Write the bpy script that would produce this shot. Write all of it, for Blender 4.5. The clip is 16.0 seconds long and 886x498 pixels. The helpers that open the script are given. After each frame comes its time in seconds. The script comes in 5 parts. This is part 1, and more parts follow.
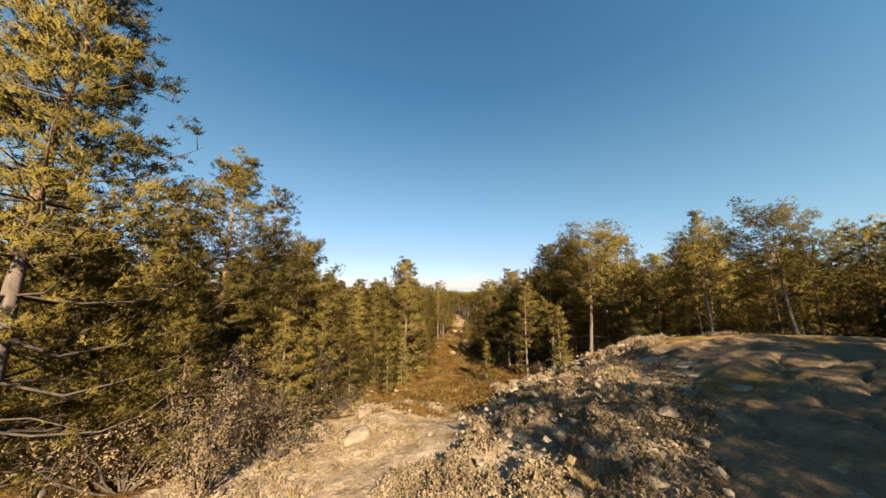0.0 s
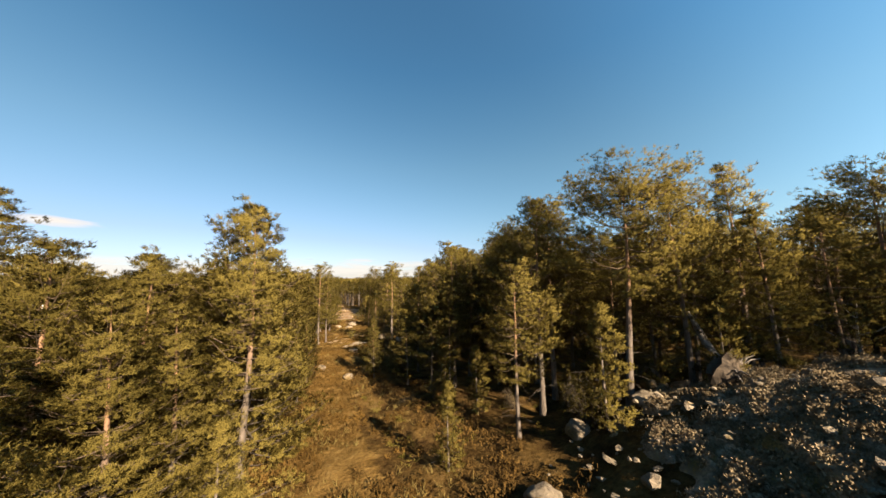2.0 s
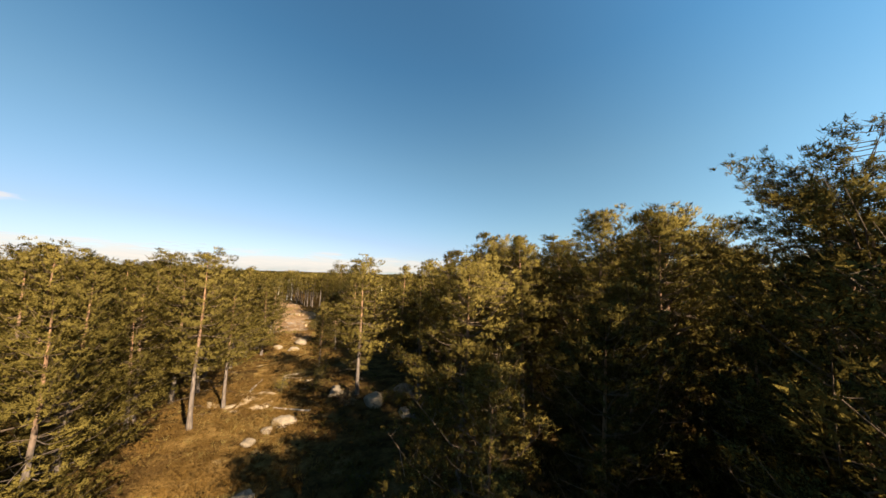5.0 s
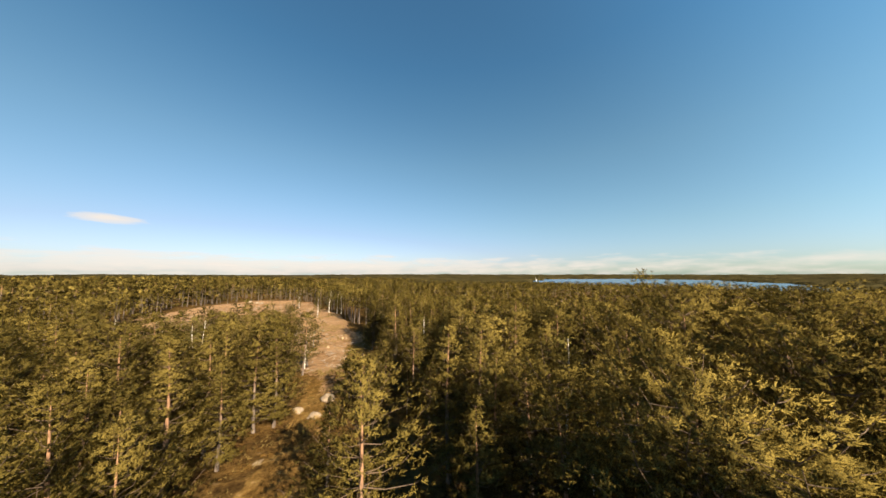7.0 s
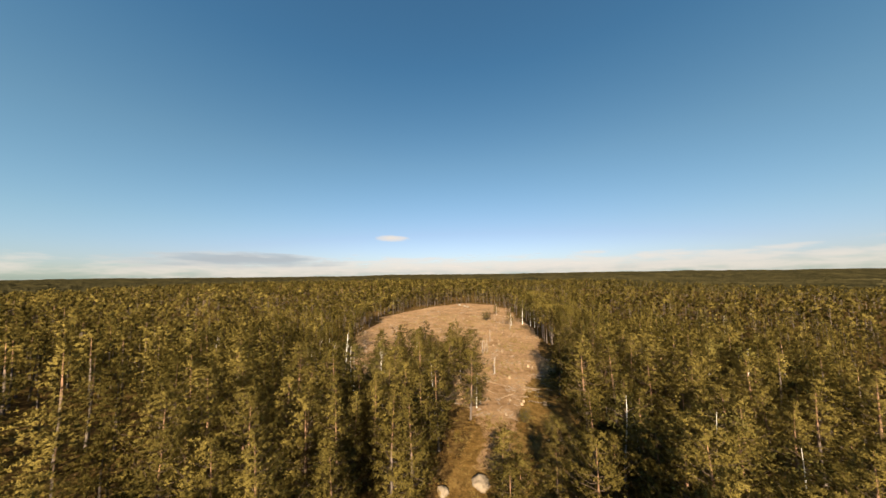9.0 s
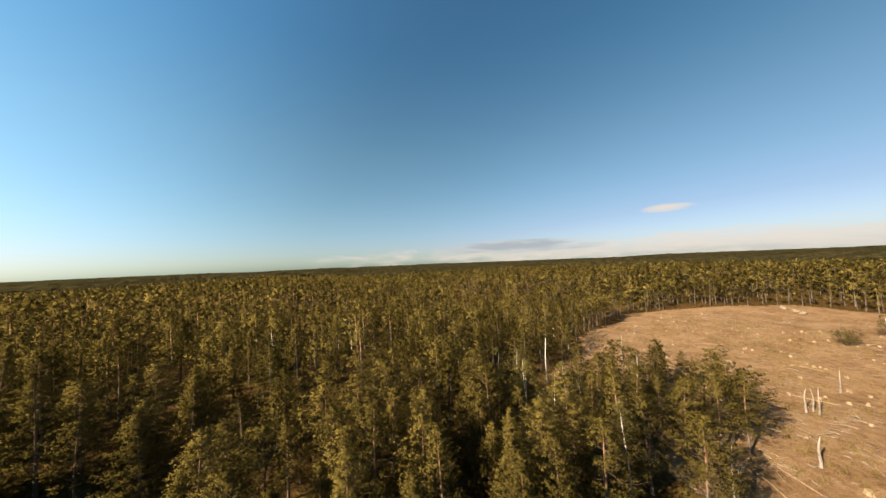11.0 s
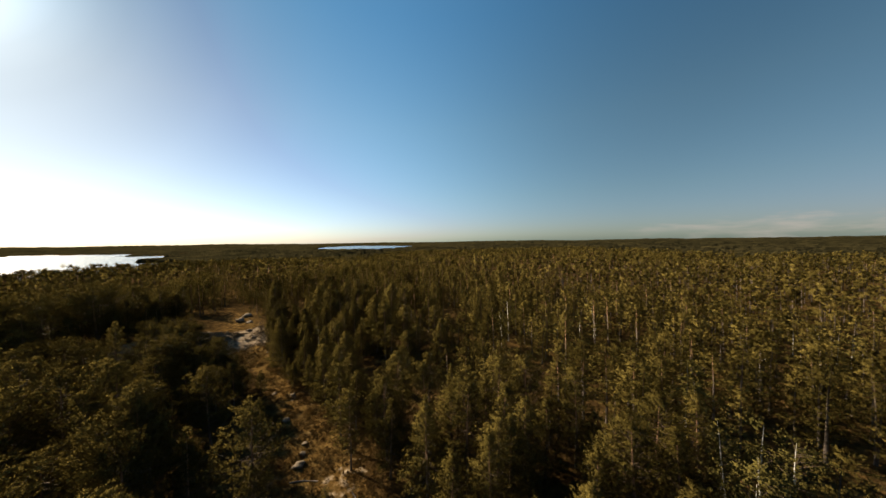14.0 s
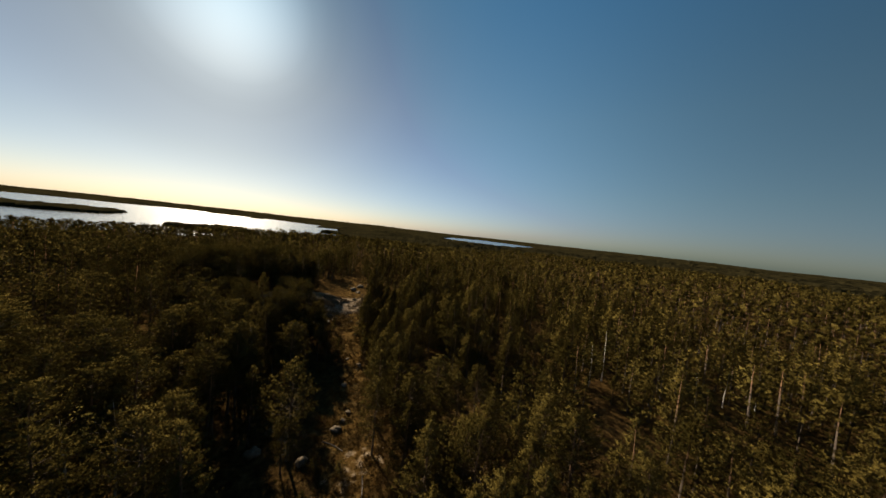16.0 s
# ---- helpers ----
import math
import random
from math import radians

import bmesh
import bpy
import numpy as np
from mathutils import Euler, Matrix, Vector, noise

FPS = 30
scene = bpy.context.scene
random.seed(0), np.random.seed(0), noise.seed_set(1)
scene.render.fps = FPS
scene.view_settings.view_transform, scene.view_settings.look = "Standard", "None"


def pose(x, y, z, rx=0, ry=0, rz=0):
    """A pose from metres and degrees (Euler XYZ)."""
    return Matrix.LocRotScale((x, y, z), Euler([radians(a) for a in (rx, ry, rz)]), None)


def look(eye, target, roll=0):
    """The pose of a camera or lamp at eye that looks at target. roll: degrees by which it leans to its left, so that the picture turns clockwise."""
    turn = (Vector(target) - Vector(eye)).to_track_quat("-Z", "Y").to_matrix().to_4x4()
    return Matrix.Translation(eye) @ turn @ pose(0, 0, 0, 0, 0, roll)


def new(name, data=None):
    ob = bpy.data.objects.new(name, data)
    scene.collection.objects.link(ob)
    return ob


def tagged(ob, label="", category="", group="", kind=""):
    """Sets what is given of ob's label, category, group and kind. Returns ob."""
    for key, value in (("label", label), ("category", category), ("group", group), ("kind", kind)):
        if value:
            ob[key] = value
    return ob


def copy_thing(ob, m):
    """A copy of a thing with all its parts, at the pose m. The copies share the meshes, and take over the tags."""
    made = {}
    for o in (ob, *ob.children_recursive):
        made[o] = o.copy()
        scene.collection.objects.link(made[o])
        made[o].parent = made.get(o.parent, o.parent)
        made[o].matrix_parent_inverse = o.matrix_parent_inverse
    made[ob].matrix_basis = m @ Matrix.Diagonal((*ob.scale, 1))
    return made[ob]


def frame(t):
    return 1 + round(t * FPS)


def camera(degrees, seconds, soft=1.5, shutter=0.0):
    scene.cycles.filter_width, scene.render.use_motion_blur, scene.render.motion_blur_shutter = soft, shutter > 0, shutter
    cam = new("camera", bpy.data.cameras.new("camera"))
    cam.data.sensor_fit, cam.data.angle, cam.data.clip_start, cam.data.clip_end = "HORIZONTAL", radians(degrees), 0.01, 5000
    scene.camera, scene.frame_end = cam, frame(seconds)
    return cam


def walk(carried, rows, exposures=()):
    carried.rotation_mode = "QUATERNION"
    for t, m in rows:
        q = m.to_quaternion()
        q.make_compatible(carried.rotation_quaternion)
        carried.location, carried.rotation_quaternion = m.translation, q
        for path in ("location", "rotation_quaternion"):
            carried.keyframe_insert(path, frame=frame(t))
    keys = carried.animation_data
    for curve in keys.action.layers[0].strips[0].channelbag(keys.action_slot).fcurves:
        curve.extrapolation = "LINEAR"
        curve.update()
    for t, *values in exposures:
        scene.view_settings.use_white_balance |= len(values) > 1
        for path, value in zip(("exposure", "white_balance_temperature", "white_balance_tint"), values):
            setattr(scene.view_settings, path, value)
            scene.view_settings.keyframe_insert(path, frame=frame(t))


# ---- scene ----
cam = camera(116.0, 16.0)
# seconds, x, y, z, then turns about x, y and z in degrees
PATH = [
    (0, 0, 0, 6.4, 99.2, -0, 0),
    (0.5, -0.66, 3.06, 6.53, 98.58, 1.61, -4.3),
    (1, -1.12, 6.2, 6.63, 97.75, 3.12, -10.54),
    (1.5, -1.18, 9.25, 6.7, 96.76, 2.82, -17.68),
    (2, -0.94, 12.24, 6.52, 96.12, 0.82, -23.85),
    (2.5, -0.62, 15.34, 6.03, 95.79, -0.79, -27.41),
    (3, -0.06, 18.47, 5.93, 95.53, -1.37, -28.3),
    (3.5, 0.56, 21.55, 5.95, 95.44, -1.81, -29.16),
    (4, 1.31, 24.51, 6.22, 95.57, -2, -29.83),
    (4.5, 2.18, 27.34, 6.74, 95.76, -1.95, -30.1),
    (5, 3.17, 30.06, 7.5, 95.85, -1.69, -29.78),
    (5.5, 4.29, 32.65, 8.51, 95.69, -1.23, -28.68),
    (6, 5.47, 35.19, 9.64, 95.35, -0.69, -27.12),
    (6.5, 6.78, 37.98, 10.94, 95.28, -0.34, -24.57),
    (7, 8.19, 40.96, 12.57, 95.39, 0.06, -19.41),
    (7.5, 9.8, 43.93, 14.25, 95.23, 0.54, -11.64),
    (8, 11.22, 46.71, 15.55, 95.38, 0.67, -2.52),
    (8.5, 12.77, 49.78, 16.69, 95.33, 0.64, 8.86),
    (9, 14.25, 52.91, 17.61, 95.26, 0.76, 21.13),
    (9.5, 15.62, 56.12, 18.5, 94.99, 0.9, 34.06),
    (10, 16.73, 59.3, 19.37, 94.57, 1.13, 46.78),
    (10.5, 18.01, 62.51, 20.2, 93.93, 1.62, 59.19),
    (11, 19.38, 65.76, 20.94, 92.96, 2.4, 71.03),
    (11.5, 20.5, 69.06, 21.58, 91.83, 3.15, 82.31),
    (12, 21.05, 72.4, 22.14, 90.74, 3.58, 93.06),
    (12.5, 20.68, 75.79, 22.61, 89.85, 3.38, 103.31),
    (13, 19.73, 79.2, 23.03, 89.13, 2.75, 113.31),
    (13.5, 18.2, 82.22, 23.39, 88.74, 1.84, 122.6),
    (14, 16.29, 84.61, 23.83, 88.38, 0.77, 131.17),
    (14.5, 14.08, 86.23, 24.35, 87.93, -0.61, 138.72),
    (15, 11.84, 87.1, 24.88, 87.4, -2.3, 145.24),
    (15.5, 9.7, 87.32, 24.98, 86.92, -4.47, 150.93),
    (16, 7.68, 86.92, 24.82, 86.6, -6.34, 156.22),
]
walk(cam, [(t, pose(*row)) for t, *row in PATH],
     exposures=[(t, ev, 7450, 11) for t, ev in ((0, 2.42), (5.5, 2.32), (8, 2.2), (10, 2.08), (12.5, 1.85), (14.5, 1.1), (16, 0.6))])

# ---- world, sun, exposure ----
SUN_AZ, SUN_EL = 195.5, 29.0          # degrees to the left of +y, degrees above the horizon
sun_way = Vector((-math.sin(radians(SUN_AZ)) * math.cos(radians(SUN_EL)), math.cos(radians(SUN_AZ)) * math.cos(radians(SUN_EL)), math.sin(radians(SUN_EL))))
world = bpy.data.worlds.new("sky")
scene.world = world
world.use_nodes = True
_sky = world.node_tree.nodes.new("ShaderNodeTexSky")
_sky.sky_type, _sky.sun_disc = "NISHITA", False
_sky.sun_elevation, _sky.sun_rotation = radians(SUN_EL), radians(-SUN_AZ)
_sky.air_density, _sky.dust_density, _sky.ozone_density, _sky.altitude = 0.85, 0.9, 2.6, 0
_wt = world.node_tree
_grey = _wt.nodes.new("ShaderNodeRGBToBW")
_wt.links.new(_sky.outputs[0], _grey.inputs[0])
_span = _wt.nodes.new("ShaderNodeMapRange")
_span.inputs["From Min"].default_value, _span.inputs["From Max"].default_value = 1.3, 5.0
_wt.links.new(_grey.outputs[0], _span.inputs["Value"])
_at = _wt.nodes.new("ShaderNodeTexCoord")
_up = _wt.nodes.new("ShaderNodeSeparateXYZ")
_wt.links.new(_at.outputs["Generated"], _up.inputs[0])
_clear = _wt.nodes.new("ShaderNodeValToRGB")          # clear northern air: pale low down, deep blue overhead
AIR = ((0.0, (1.38, 1.26, 1.34)), (0.15, (1.34, 1.25, 1.20)), (0.37, (1.18, 1.19, 1.18)), (0.62, (0.74, 1.03, 1.20)), (0.9, (0.66, 0.98, 1.2)))
for _k, (_p, _c) in enumerate(AIR):
    _e = _clear.color_ramp.elements[0] if _k == 0 else _clear.color_ramp.elements.new(_p)
    _e.color = (*_c, 1)
_clear.color_ramp.elements.remove(_clear.color_ramp.elements[-1])
_wt.links.new(_up.outputs[2], _clear.inputs[0])
_deep = _wt.nodes.new("ShaderNodeMix")
_deep.data_type, _deep.blend_type = "RGBA", "MULTIPLY"
_deep.inputs[0].default_value = 1.0
_wt.links.new(_sky.outputs[0], _deep.inputs[6])
_wt.links.new(_clear.outputs[0], _deep.inputs[7])
_air = _wt.nodes.new("ShaderNodeMix")                # deep blue overhead, pale haze where the sky is bright
_air.data_type = "RGBA"
_air.inputs[6].default_value, _air.inputs[7].default_value = (0.85, 1.24, 1.16, 1), (0.78, 0.86, 0.97, 1)
_wt.links.new(_span.outputs[0], _air.inputs[0])
_hue = _wt.nodes.new("ShaderNodeMix")
_hue.data_type, _hue.blend_type = "RGBA", "MULTIPLY"
_hue.inputs[0].default_value = 1.0
_wt.links.new(_deep.outputs[2], _hue.inputs[6])
_wt.links.new(_air.outputs[2], _hue.inputs[7])
_dot = _wt.nodes.new("ShaderNodeVectorMath")          # the hazy glow in a wide ring round the sun
_dot.operation = "DOT_PRODUCT"
_dot.inputs[1].default_value = sun_way
_wt.links.new(_at.outputs["Generated"], _dot.inputs[0])
_half = _wt.nodes.new("ShaderNodeMath")
_half.operation = "MULTIPLY_ADD"
_half.inputs[1].default_value = _half.inputs[2].default_value = 0.5
_wt.links.new(_dot.outputs["Value"], _half.inputs[0])
_haze = _wt.nodes.new("ShaderNodeValToRGB")
_haze.color_ramp.interpolation = "B_SPLINE"
GLOW = ((0.0, 0.94), (0.3, 0.95), (0.45, 1.02), (0.53, 1.12), (0.63, 1.36), (0.74, 1.65), (0.84, 1.75), (0.91, 1.55), (0.955, 1.25), (0.98, 0.95), (0.992, 0.8))
for _k, (_p, _c) in enumerate(GLOW):
    _e = _haze.color_ramp.elements[0] if _k == 0 else _haze.color_ramp.elements.new(_p)
    _e.color = (_c / 4, _c / 4, _c / 4, 1)
_haze.color_ramp.elements[-1].color = (0.35, 0.35, 0.35, 1)
_wt.links.new(_half.outputs[0], _haze.inputs[0])
_lit = _wt.nodes.new("ShaderNodeVectorMath")
_lit.operation = "SCALE"
_wt.links.new(_hue.outputs[2], _lit.inputs[0])
_full = _wt.nodes.new("ShaderNodeMath")
_full.operation = "MULTIPLY"
_full.inputs[1].default_value = 4.0
_wt.links.new(_haze.outputs[0], _full.inputs[0])
_wt.links.new(_full.outputs[0], _lit.inputs["Scale"])
_cool = _wt.nodes.new("ShaderNodeMix")
_cool.data_type, _cool.blend_type = "RGBA", "MULTIPLY"
_cool.inputs[7].default_value = (0.86, 0.99, 1.02, 1)
_near = _wt.nodes.new("ShaderNodeMapRange")
_near.inputs["From Min"].default_value, _near.inputs["From Max"].default_value = 0.0, 0.8
_wt.links.new(_dot.outputs["Value"], _near.inputs["Value"])
_wt.links.new(_near.outputs[0], _cool.inputs[0])
_wt.links.new(_lit.outputs[0], _cool.inputs[6])
world.node_tree.links.new(_cool.outputs[2], world.node_tree.nodes["Background"].inputs[0])
world.node_tree.nodes["Background"].inputs[1].default_value = 0.028
_sun = bpy.data.lights.new("sun", "SUN")
_sun.energy, _sun.angle, _sun.color = 5.0, radians(0.53), (1.0, 0.90, 0.74)
sun = new("sun", _sun)
sun.matrix_world = look(sun_way * 300, (0, 0, 0))

# ---- materials ----
def ramp(nt, fac, stops):
    n = nt.nodes.new("ShaderNodeValToRGB")
    els = n.color_ramp.elements
    els[-1].position = stops[-1][0]
    els[0].position = stops[0][0]
    for p, c in stops[1:-1]:
        els.new(p)
    for e, (p, c) in zip(els, stops):
        e.color = (*c, 1)
    nt.links.new(fac, n.inputs[0])
    return n.outputs[0]


def noise_of(nt, coords, scale, detail=4.0, rough=0.55):
    n = nt.nodes.new("ShaderNodeTexNoise")
    n.inputs["Scale"].default_value, n.inputs["Detail"].default_value, n.inputs["Roughness"].default_value = scale, detail, rough
    nt.links.new(coords, n.inputs["Vector"])
    return n.outputs["Fac"]


def mixed(nt, fac, a, b, kind="MIX"):
    n = nt.nodes.new("ShaderNodeMix")
    n.data_type, n.blend_type = "RGBA", kind
    for sock, v in ((n.inputs[0], fac), (n.inputs[6], a), (n.inputs[7], b)):
        if isinstance(v, (int, float)):
            sock.default_value = v
        elif isinstance(v, tuple):
            sock.default_value = (*v, 1)
        else:
            nt.links.new(v, sock)
    return n.outputs[2]


def calc(nt, op, a, b=None, clamp=False):
    n = nt.nodes.new("ShaderNodeMath")
    n.operation, n.use_clamp = op, clamp
    for sock, v in zip(n.inputs, (a, b)):
        if v is None:
            continue
        if isinstance(v, (int, float)):
            sock.default_value = v
        else:
            nt.links.new(v, sock)
    return n.outputs[0]


def material(name, rough=0.9, spec=0.2):
    m = bpy.data.materials.new(name)
    m.use_nodes = True
    nt = m.node_tree
    b = nt.nodes["Principled BSDF"]
    b.inputs["Roughness"].default_value = rough
    b.inputs["Specular IOR Level"].default_value = spec
    tc = nt.nodes.new("ShaderNodeTexCoord")
    return m, nt, b, tc.outputs["Object"]


def bump(nt, b, height, strength, distance):
    n = nt.nodes.new("ShaderNodeBump")
    n.inputs["Strength"].default_value, n.inputs["Distance"].default_value = strength, distance
    nt.links.new(height, n.inputs["Height"])
    nt.links.new(n.outputs[0], b.inputs["Normal"])


def foliage(name, dark, mid, light, through_amount=0.3, patch=0.25, grain=13.0, gaps=0.0):
    """Leaves: colour differs from tree to tree, leaf to leaf and in patches; a part of the light passes through."""
    m, nt, b, co = material(name, 0.9, 0.0)
    info = nt.nodes.new("ShaderNodeObjectInfo").outputs["Random"]
    isl = nt.nodes.new("ShaderNodeNewGeometry").outputs["Random Per Island"]
    big = noise_of(nt, co, patch, 2.0)
    f = calc(nt, "ADD", calc(nt, "MULTIPLY", isl, 0.08), calc(nt, "MULTIPLY", big, 0.7))
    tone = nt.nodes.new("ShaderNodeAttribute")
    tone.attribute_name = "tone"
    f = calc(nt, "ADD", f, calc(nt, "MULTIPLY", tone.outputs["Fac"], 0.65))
    f = calc(nt, "ADD", f, calc(nt, "MULTIPLY", calc(nt, "SUBTRACT", info, 0.5), 0.3), True)
    col = ramp(nt, f, [(0.12, dark), (0.5, mid), (0.88, light)])
    col = mixed(nt, 0.28, col, ramp(nt, noise_of(nt, co, grain, 3.0, 0.7), [(0.34, (0.3, 0.32, 0.3)), (0.5, (0.95, 0.95, 0.95)), (0.66, (1.35, 1.32, 1.3))]), "MULTIPLY")
    nt.links.new(col, b.inputs["Base Color"])
    t = nt.nodes.new("ShaderNodeBsdfTranslucent")
    nt.links.new(col, t.inputs[0])
    mx = nt.nodes.new("ShaderNodeMixShader")
    mx.inputs[0].default_value = through_amount
    nt.links.new(b.outputs[0], mx.inputs[1])
    nt.links.new(t.outputs[0], mx.inputs[2])
    last = mx
    if gaps:                                             # daylight between the single needles of a tuft
        last = nt.nodes.new("ShaderNodeMixShader")
        holes = ramp(nt, noise_of(nt, co, 34.0, 2.0, 0.6), [(0.5 - gaps * 0.3, (1, 1, 1)), (0.56 - gaps * 0.1, (0, 0, 0))])
        nt.links.new(calc(nt, "MULTIPLY", holes, 0.9), last.inputs[0])
        nt.links.new(mx.outputs[0], last.inputs[1])
        nt.links.new(nt.nodes.new("ShaderNodeBsdfTransparent").outputs[0], last.inputs[2])
    nt.links.new(last.outputs[0], nt.nodes["Material Output"].inputs[0])
    return m


NEEDLES = foliage("pine_needles", (0.034, 0.026, 0.007), (0.092, 0.068, 0.018), (0.155, 0.113, 0.031), 0.035, gaps=0.2)
BIRCH_LEAF = foliage("birch_leaves", (0.040, 0.034, 0.010), (0.085, 0.068, 0.019), (0.135, 0.105, 0.030), 0.08)
SHRUB_LEAF = foliage("shrub_leaves", (0.045, 0.036, 0.010), (0.10, 0.076, 0.018), (0.17, 0.122, 0.028), 0.08, 0.6)
HEATHER = foliage("heather", (0.045, 0.026, 0.010), (0.12, 0.066, 0.018), (0.21, 0.122, 0.034), 0.1, 0.5)
DRY_GRASS = foliage("dry_grass", (0.10, 0.07, 0.025), (0.18, 0.13, 0.045), (0.28, 0.21, 0.085), 0.3, 0.4)


def bark_material(name, low, high, turn_z, fine=9.0):
    """Bark that changes from grey plates below to smooth orange flakes above."""
    m, nt, b, co = material(name, 0.92, 0.15)
    sep = nt.nodes.new("ShaderNodeSeparateXYZ")
    nt.links.new(co, sep.inputs[0])
    mp = nt.nodes.new("ShaderNodeMapping")
    mp.inputs["Scale"].default_value = (1, 1, 0.25)
    nt.links.new(co, mp.inputs[0])
    n1 = noise_of(nt, mp.outputs[0], fine, 5, 0.65)
    n2 = noise_of(nt, co, 1.3, 3)
    h = calc(nt, "ADD", calc(nt, "MULTIPLY", calc(nt, "SUBTRACT", sep.outputs[2], turn_z), 0.45), calc(nt, "SUBTRACT", n2, 0.0), True)
    lo = ramp(nt, n1, [(0.3, tuple(c * 0.35 for c in low)), (0.55, low), (0.75, tuple(c * 1.6 for c in low))])
    hi = ramp(nt, n1, [(0.3, tuple(c * 0.55 for c in high)), (0.55, high), (0.8, tuple(min(1, c * 1.5) for c in high))])
    nt.links.new(mixed(nt, h, lo, hi), b.inputs["Base Color"])
    bump(nt, b, n1, 0.7, 0.03)
    return m


PINE_BARK = bark_material("pine_bark", (0.09, 0.069, 0.055), (0.175, 0.096, 0.055), 4.2)
TWIG_BARK = bark_material("twig_bark", (0.05, 0.037, 0.028), (0.075, 0.05, 0.032), 4.0, 16)
DEAD_WOOD = bark_material("dead_wood", (0.17, 0.14, 0.115), (0.24, 0.205, 0.17), 3.0, 7)
CUT_WOOD = bark_material("cut_wood", (0.18, 0.12, 0.072), (0.27, 0.19, 0.115), 0.4, 7)


def birch_bark():
    m, nt, b, co = material("birch_bark", 0.7, 0.3)
    mp = nt.nodes.new("ShaderNodeMapping")
    mp.inputs["Scale"].default_value = (1, 1, 5)
    nt.links.new(co, mp.inputs[0])
    n1 = noise_of(nt, mp.outputs[0], 2.2, 5, 0.7)
    n2 = noise_of(nt, co, 14, 3)
    nt.links.new(mixed(nt, 0.25, ramp(nt, n1, [(0.34, (0.05, 0.04, 0.035)), (0.42, (0.42, 0.38, 0.33)), (0.7, (0.58, 0.54, 0.48))]), ramp(nt, n2, [(0.3, (0.22, 0.18, 0.15)), (0.7, (0.56, 0.52, 0.46))])), b.inputs["Base Color"])
    bump(nt, b, n1, 0.3, 0.02)
    return m


BIRCH_BARK = birch_bark()
ROOT_EARTH = bark_material("root_earth", (0.045, 0.032, 0.022), (0.07, 0.05, 0.035), 9.0, 6)


def granite(name, pale, moss_amount=0.5):
    """Weathered granite: pink-grey grain, black and pale lichen spots, moss in patches, weather streaks."""
    m, nt, b, co = material(name, 0.97, 0.05)
    big, medium, grain = noise_of(nt, co, 0.32, 5), noise_of(nt, co, 1.7, 6, 0.65), noise_of(nt, co, 13, 5, 0.7)
    vor = nt.nodes.new("ShaderNodeTexVoronoi")
    vor.inputs["Scale"].default_value = 3.6
    nt.links.new(co, vor.inputs["Vector"])
    base = ramp(nt, medium, [(0.28, tuple(c * 0.36 for c in pale)), (0.44, tuple(c * 0.74 for c in pale)), (0.6, pale), (0.78, tuple(min(1, c * 1.28) for c in pale))])
    base = mixed(nt, calc(nt, "MULTIPLY", grain, 0.65), base, ramp(nt, grain, [(0.32, (0.05, 0.042, 0.034)), (0.5, pale), (0.7, tuple(min(1, c * 1.45) for c in pale))]))
    spots = ramp(nt, calc(nt, "ADD", vor.outputs["Distance"], calc(nt, "MULTIPLY", grain, 0.5)), [(0.38, (1, 1, 1)), (0.46, (0, 0, 0))])
    base = mixed(nt, calc(nt, "MULTIPLY", spots, 0.55), base, (0.085, 0.072, 0.058))
    moss = ramp(nt, calc(nt, "ADD", big, calc(nt, "MULTIPLY", calc(nt, "SUBTRACT", grain, 0.5), 0.35)), [(0.53, (0, 0, 0)), (0.6, (1, 1, 1))])
    mosscol = ramp(nt, grain, [(0.3, (0.035, 0.023, 0.008)), (0.7, (0.17, 0.105, 0.032))])
    rock = mixed(nt, calc(nt, "MULTIPLY", moss, moss_amount), base, mosscol)
    grown = nt.nodes.new("ShaderNodeAttribute")          # pale reindeer lichen in cushions
    grown.attribute_name = "lichen"
    pale_lichen = ramp(nt, calc(nt, "ADD", calc(nt, "MULTIPLY", grain, 0.6), calc(nt, "MULTIPLY", medium, 0.4)), [(0.36, (0.045, 0.032, 0.02)), (0.47, (0.125, 0.095, 0.064)), (0.62, (0.24, 0.195, 0.14))])
    nt.links.new(mixed(nt, calc(nt, "MULTIPLY", grown.outputs["Fac"], calc(nt, "ADD", calc(nt, "MULTIPLY", calc(nt, "SUBTRACT", 0.62, big), 3.0), 0.45, True)), rock, pale_lichen), b.inputs["Base Color"])
    bump(nt, b, calc(nt, "ADD", medium, calc(nt, "MULTIPLY", grain, 0.35)), 0.9, 0.12)
    return m


ROCK = granite("granite", (0.130, 0.087, 0.050), 0.95)
BOULDER = granite("boulder_granite", (0.175, 0.134, 0.094), 0.8)


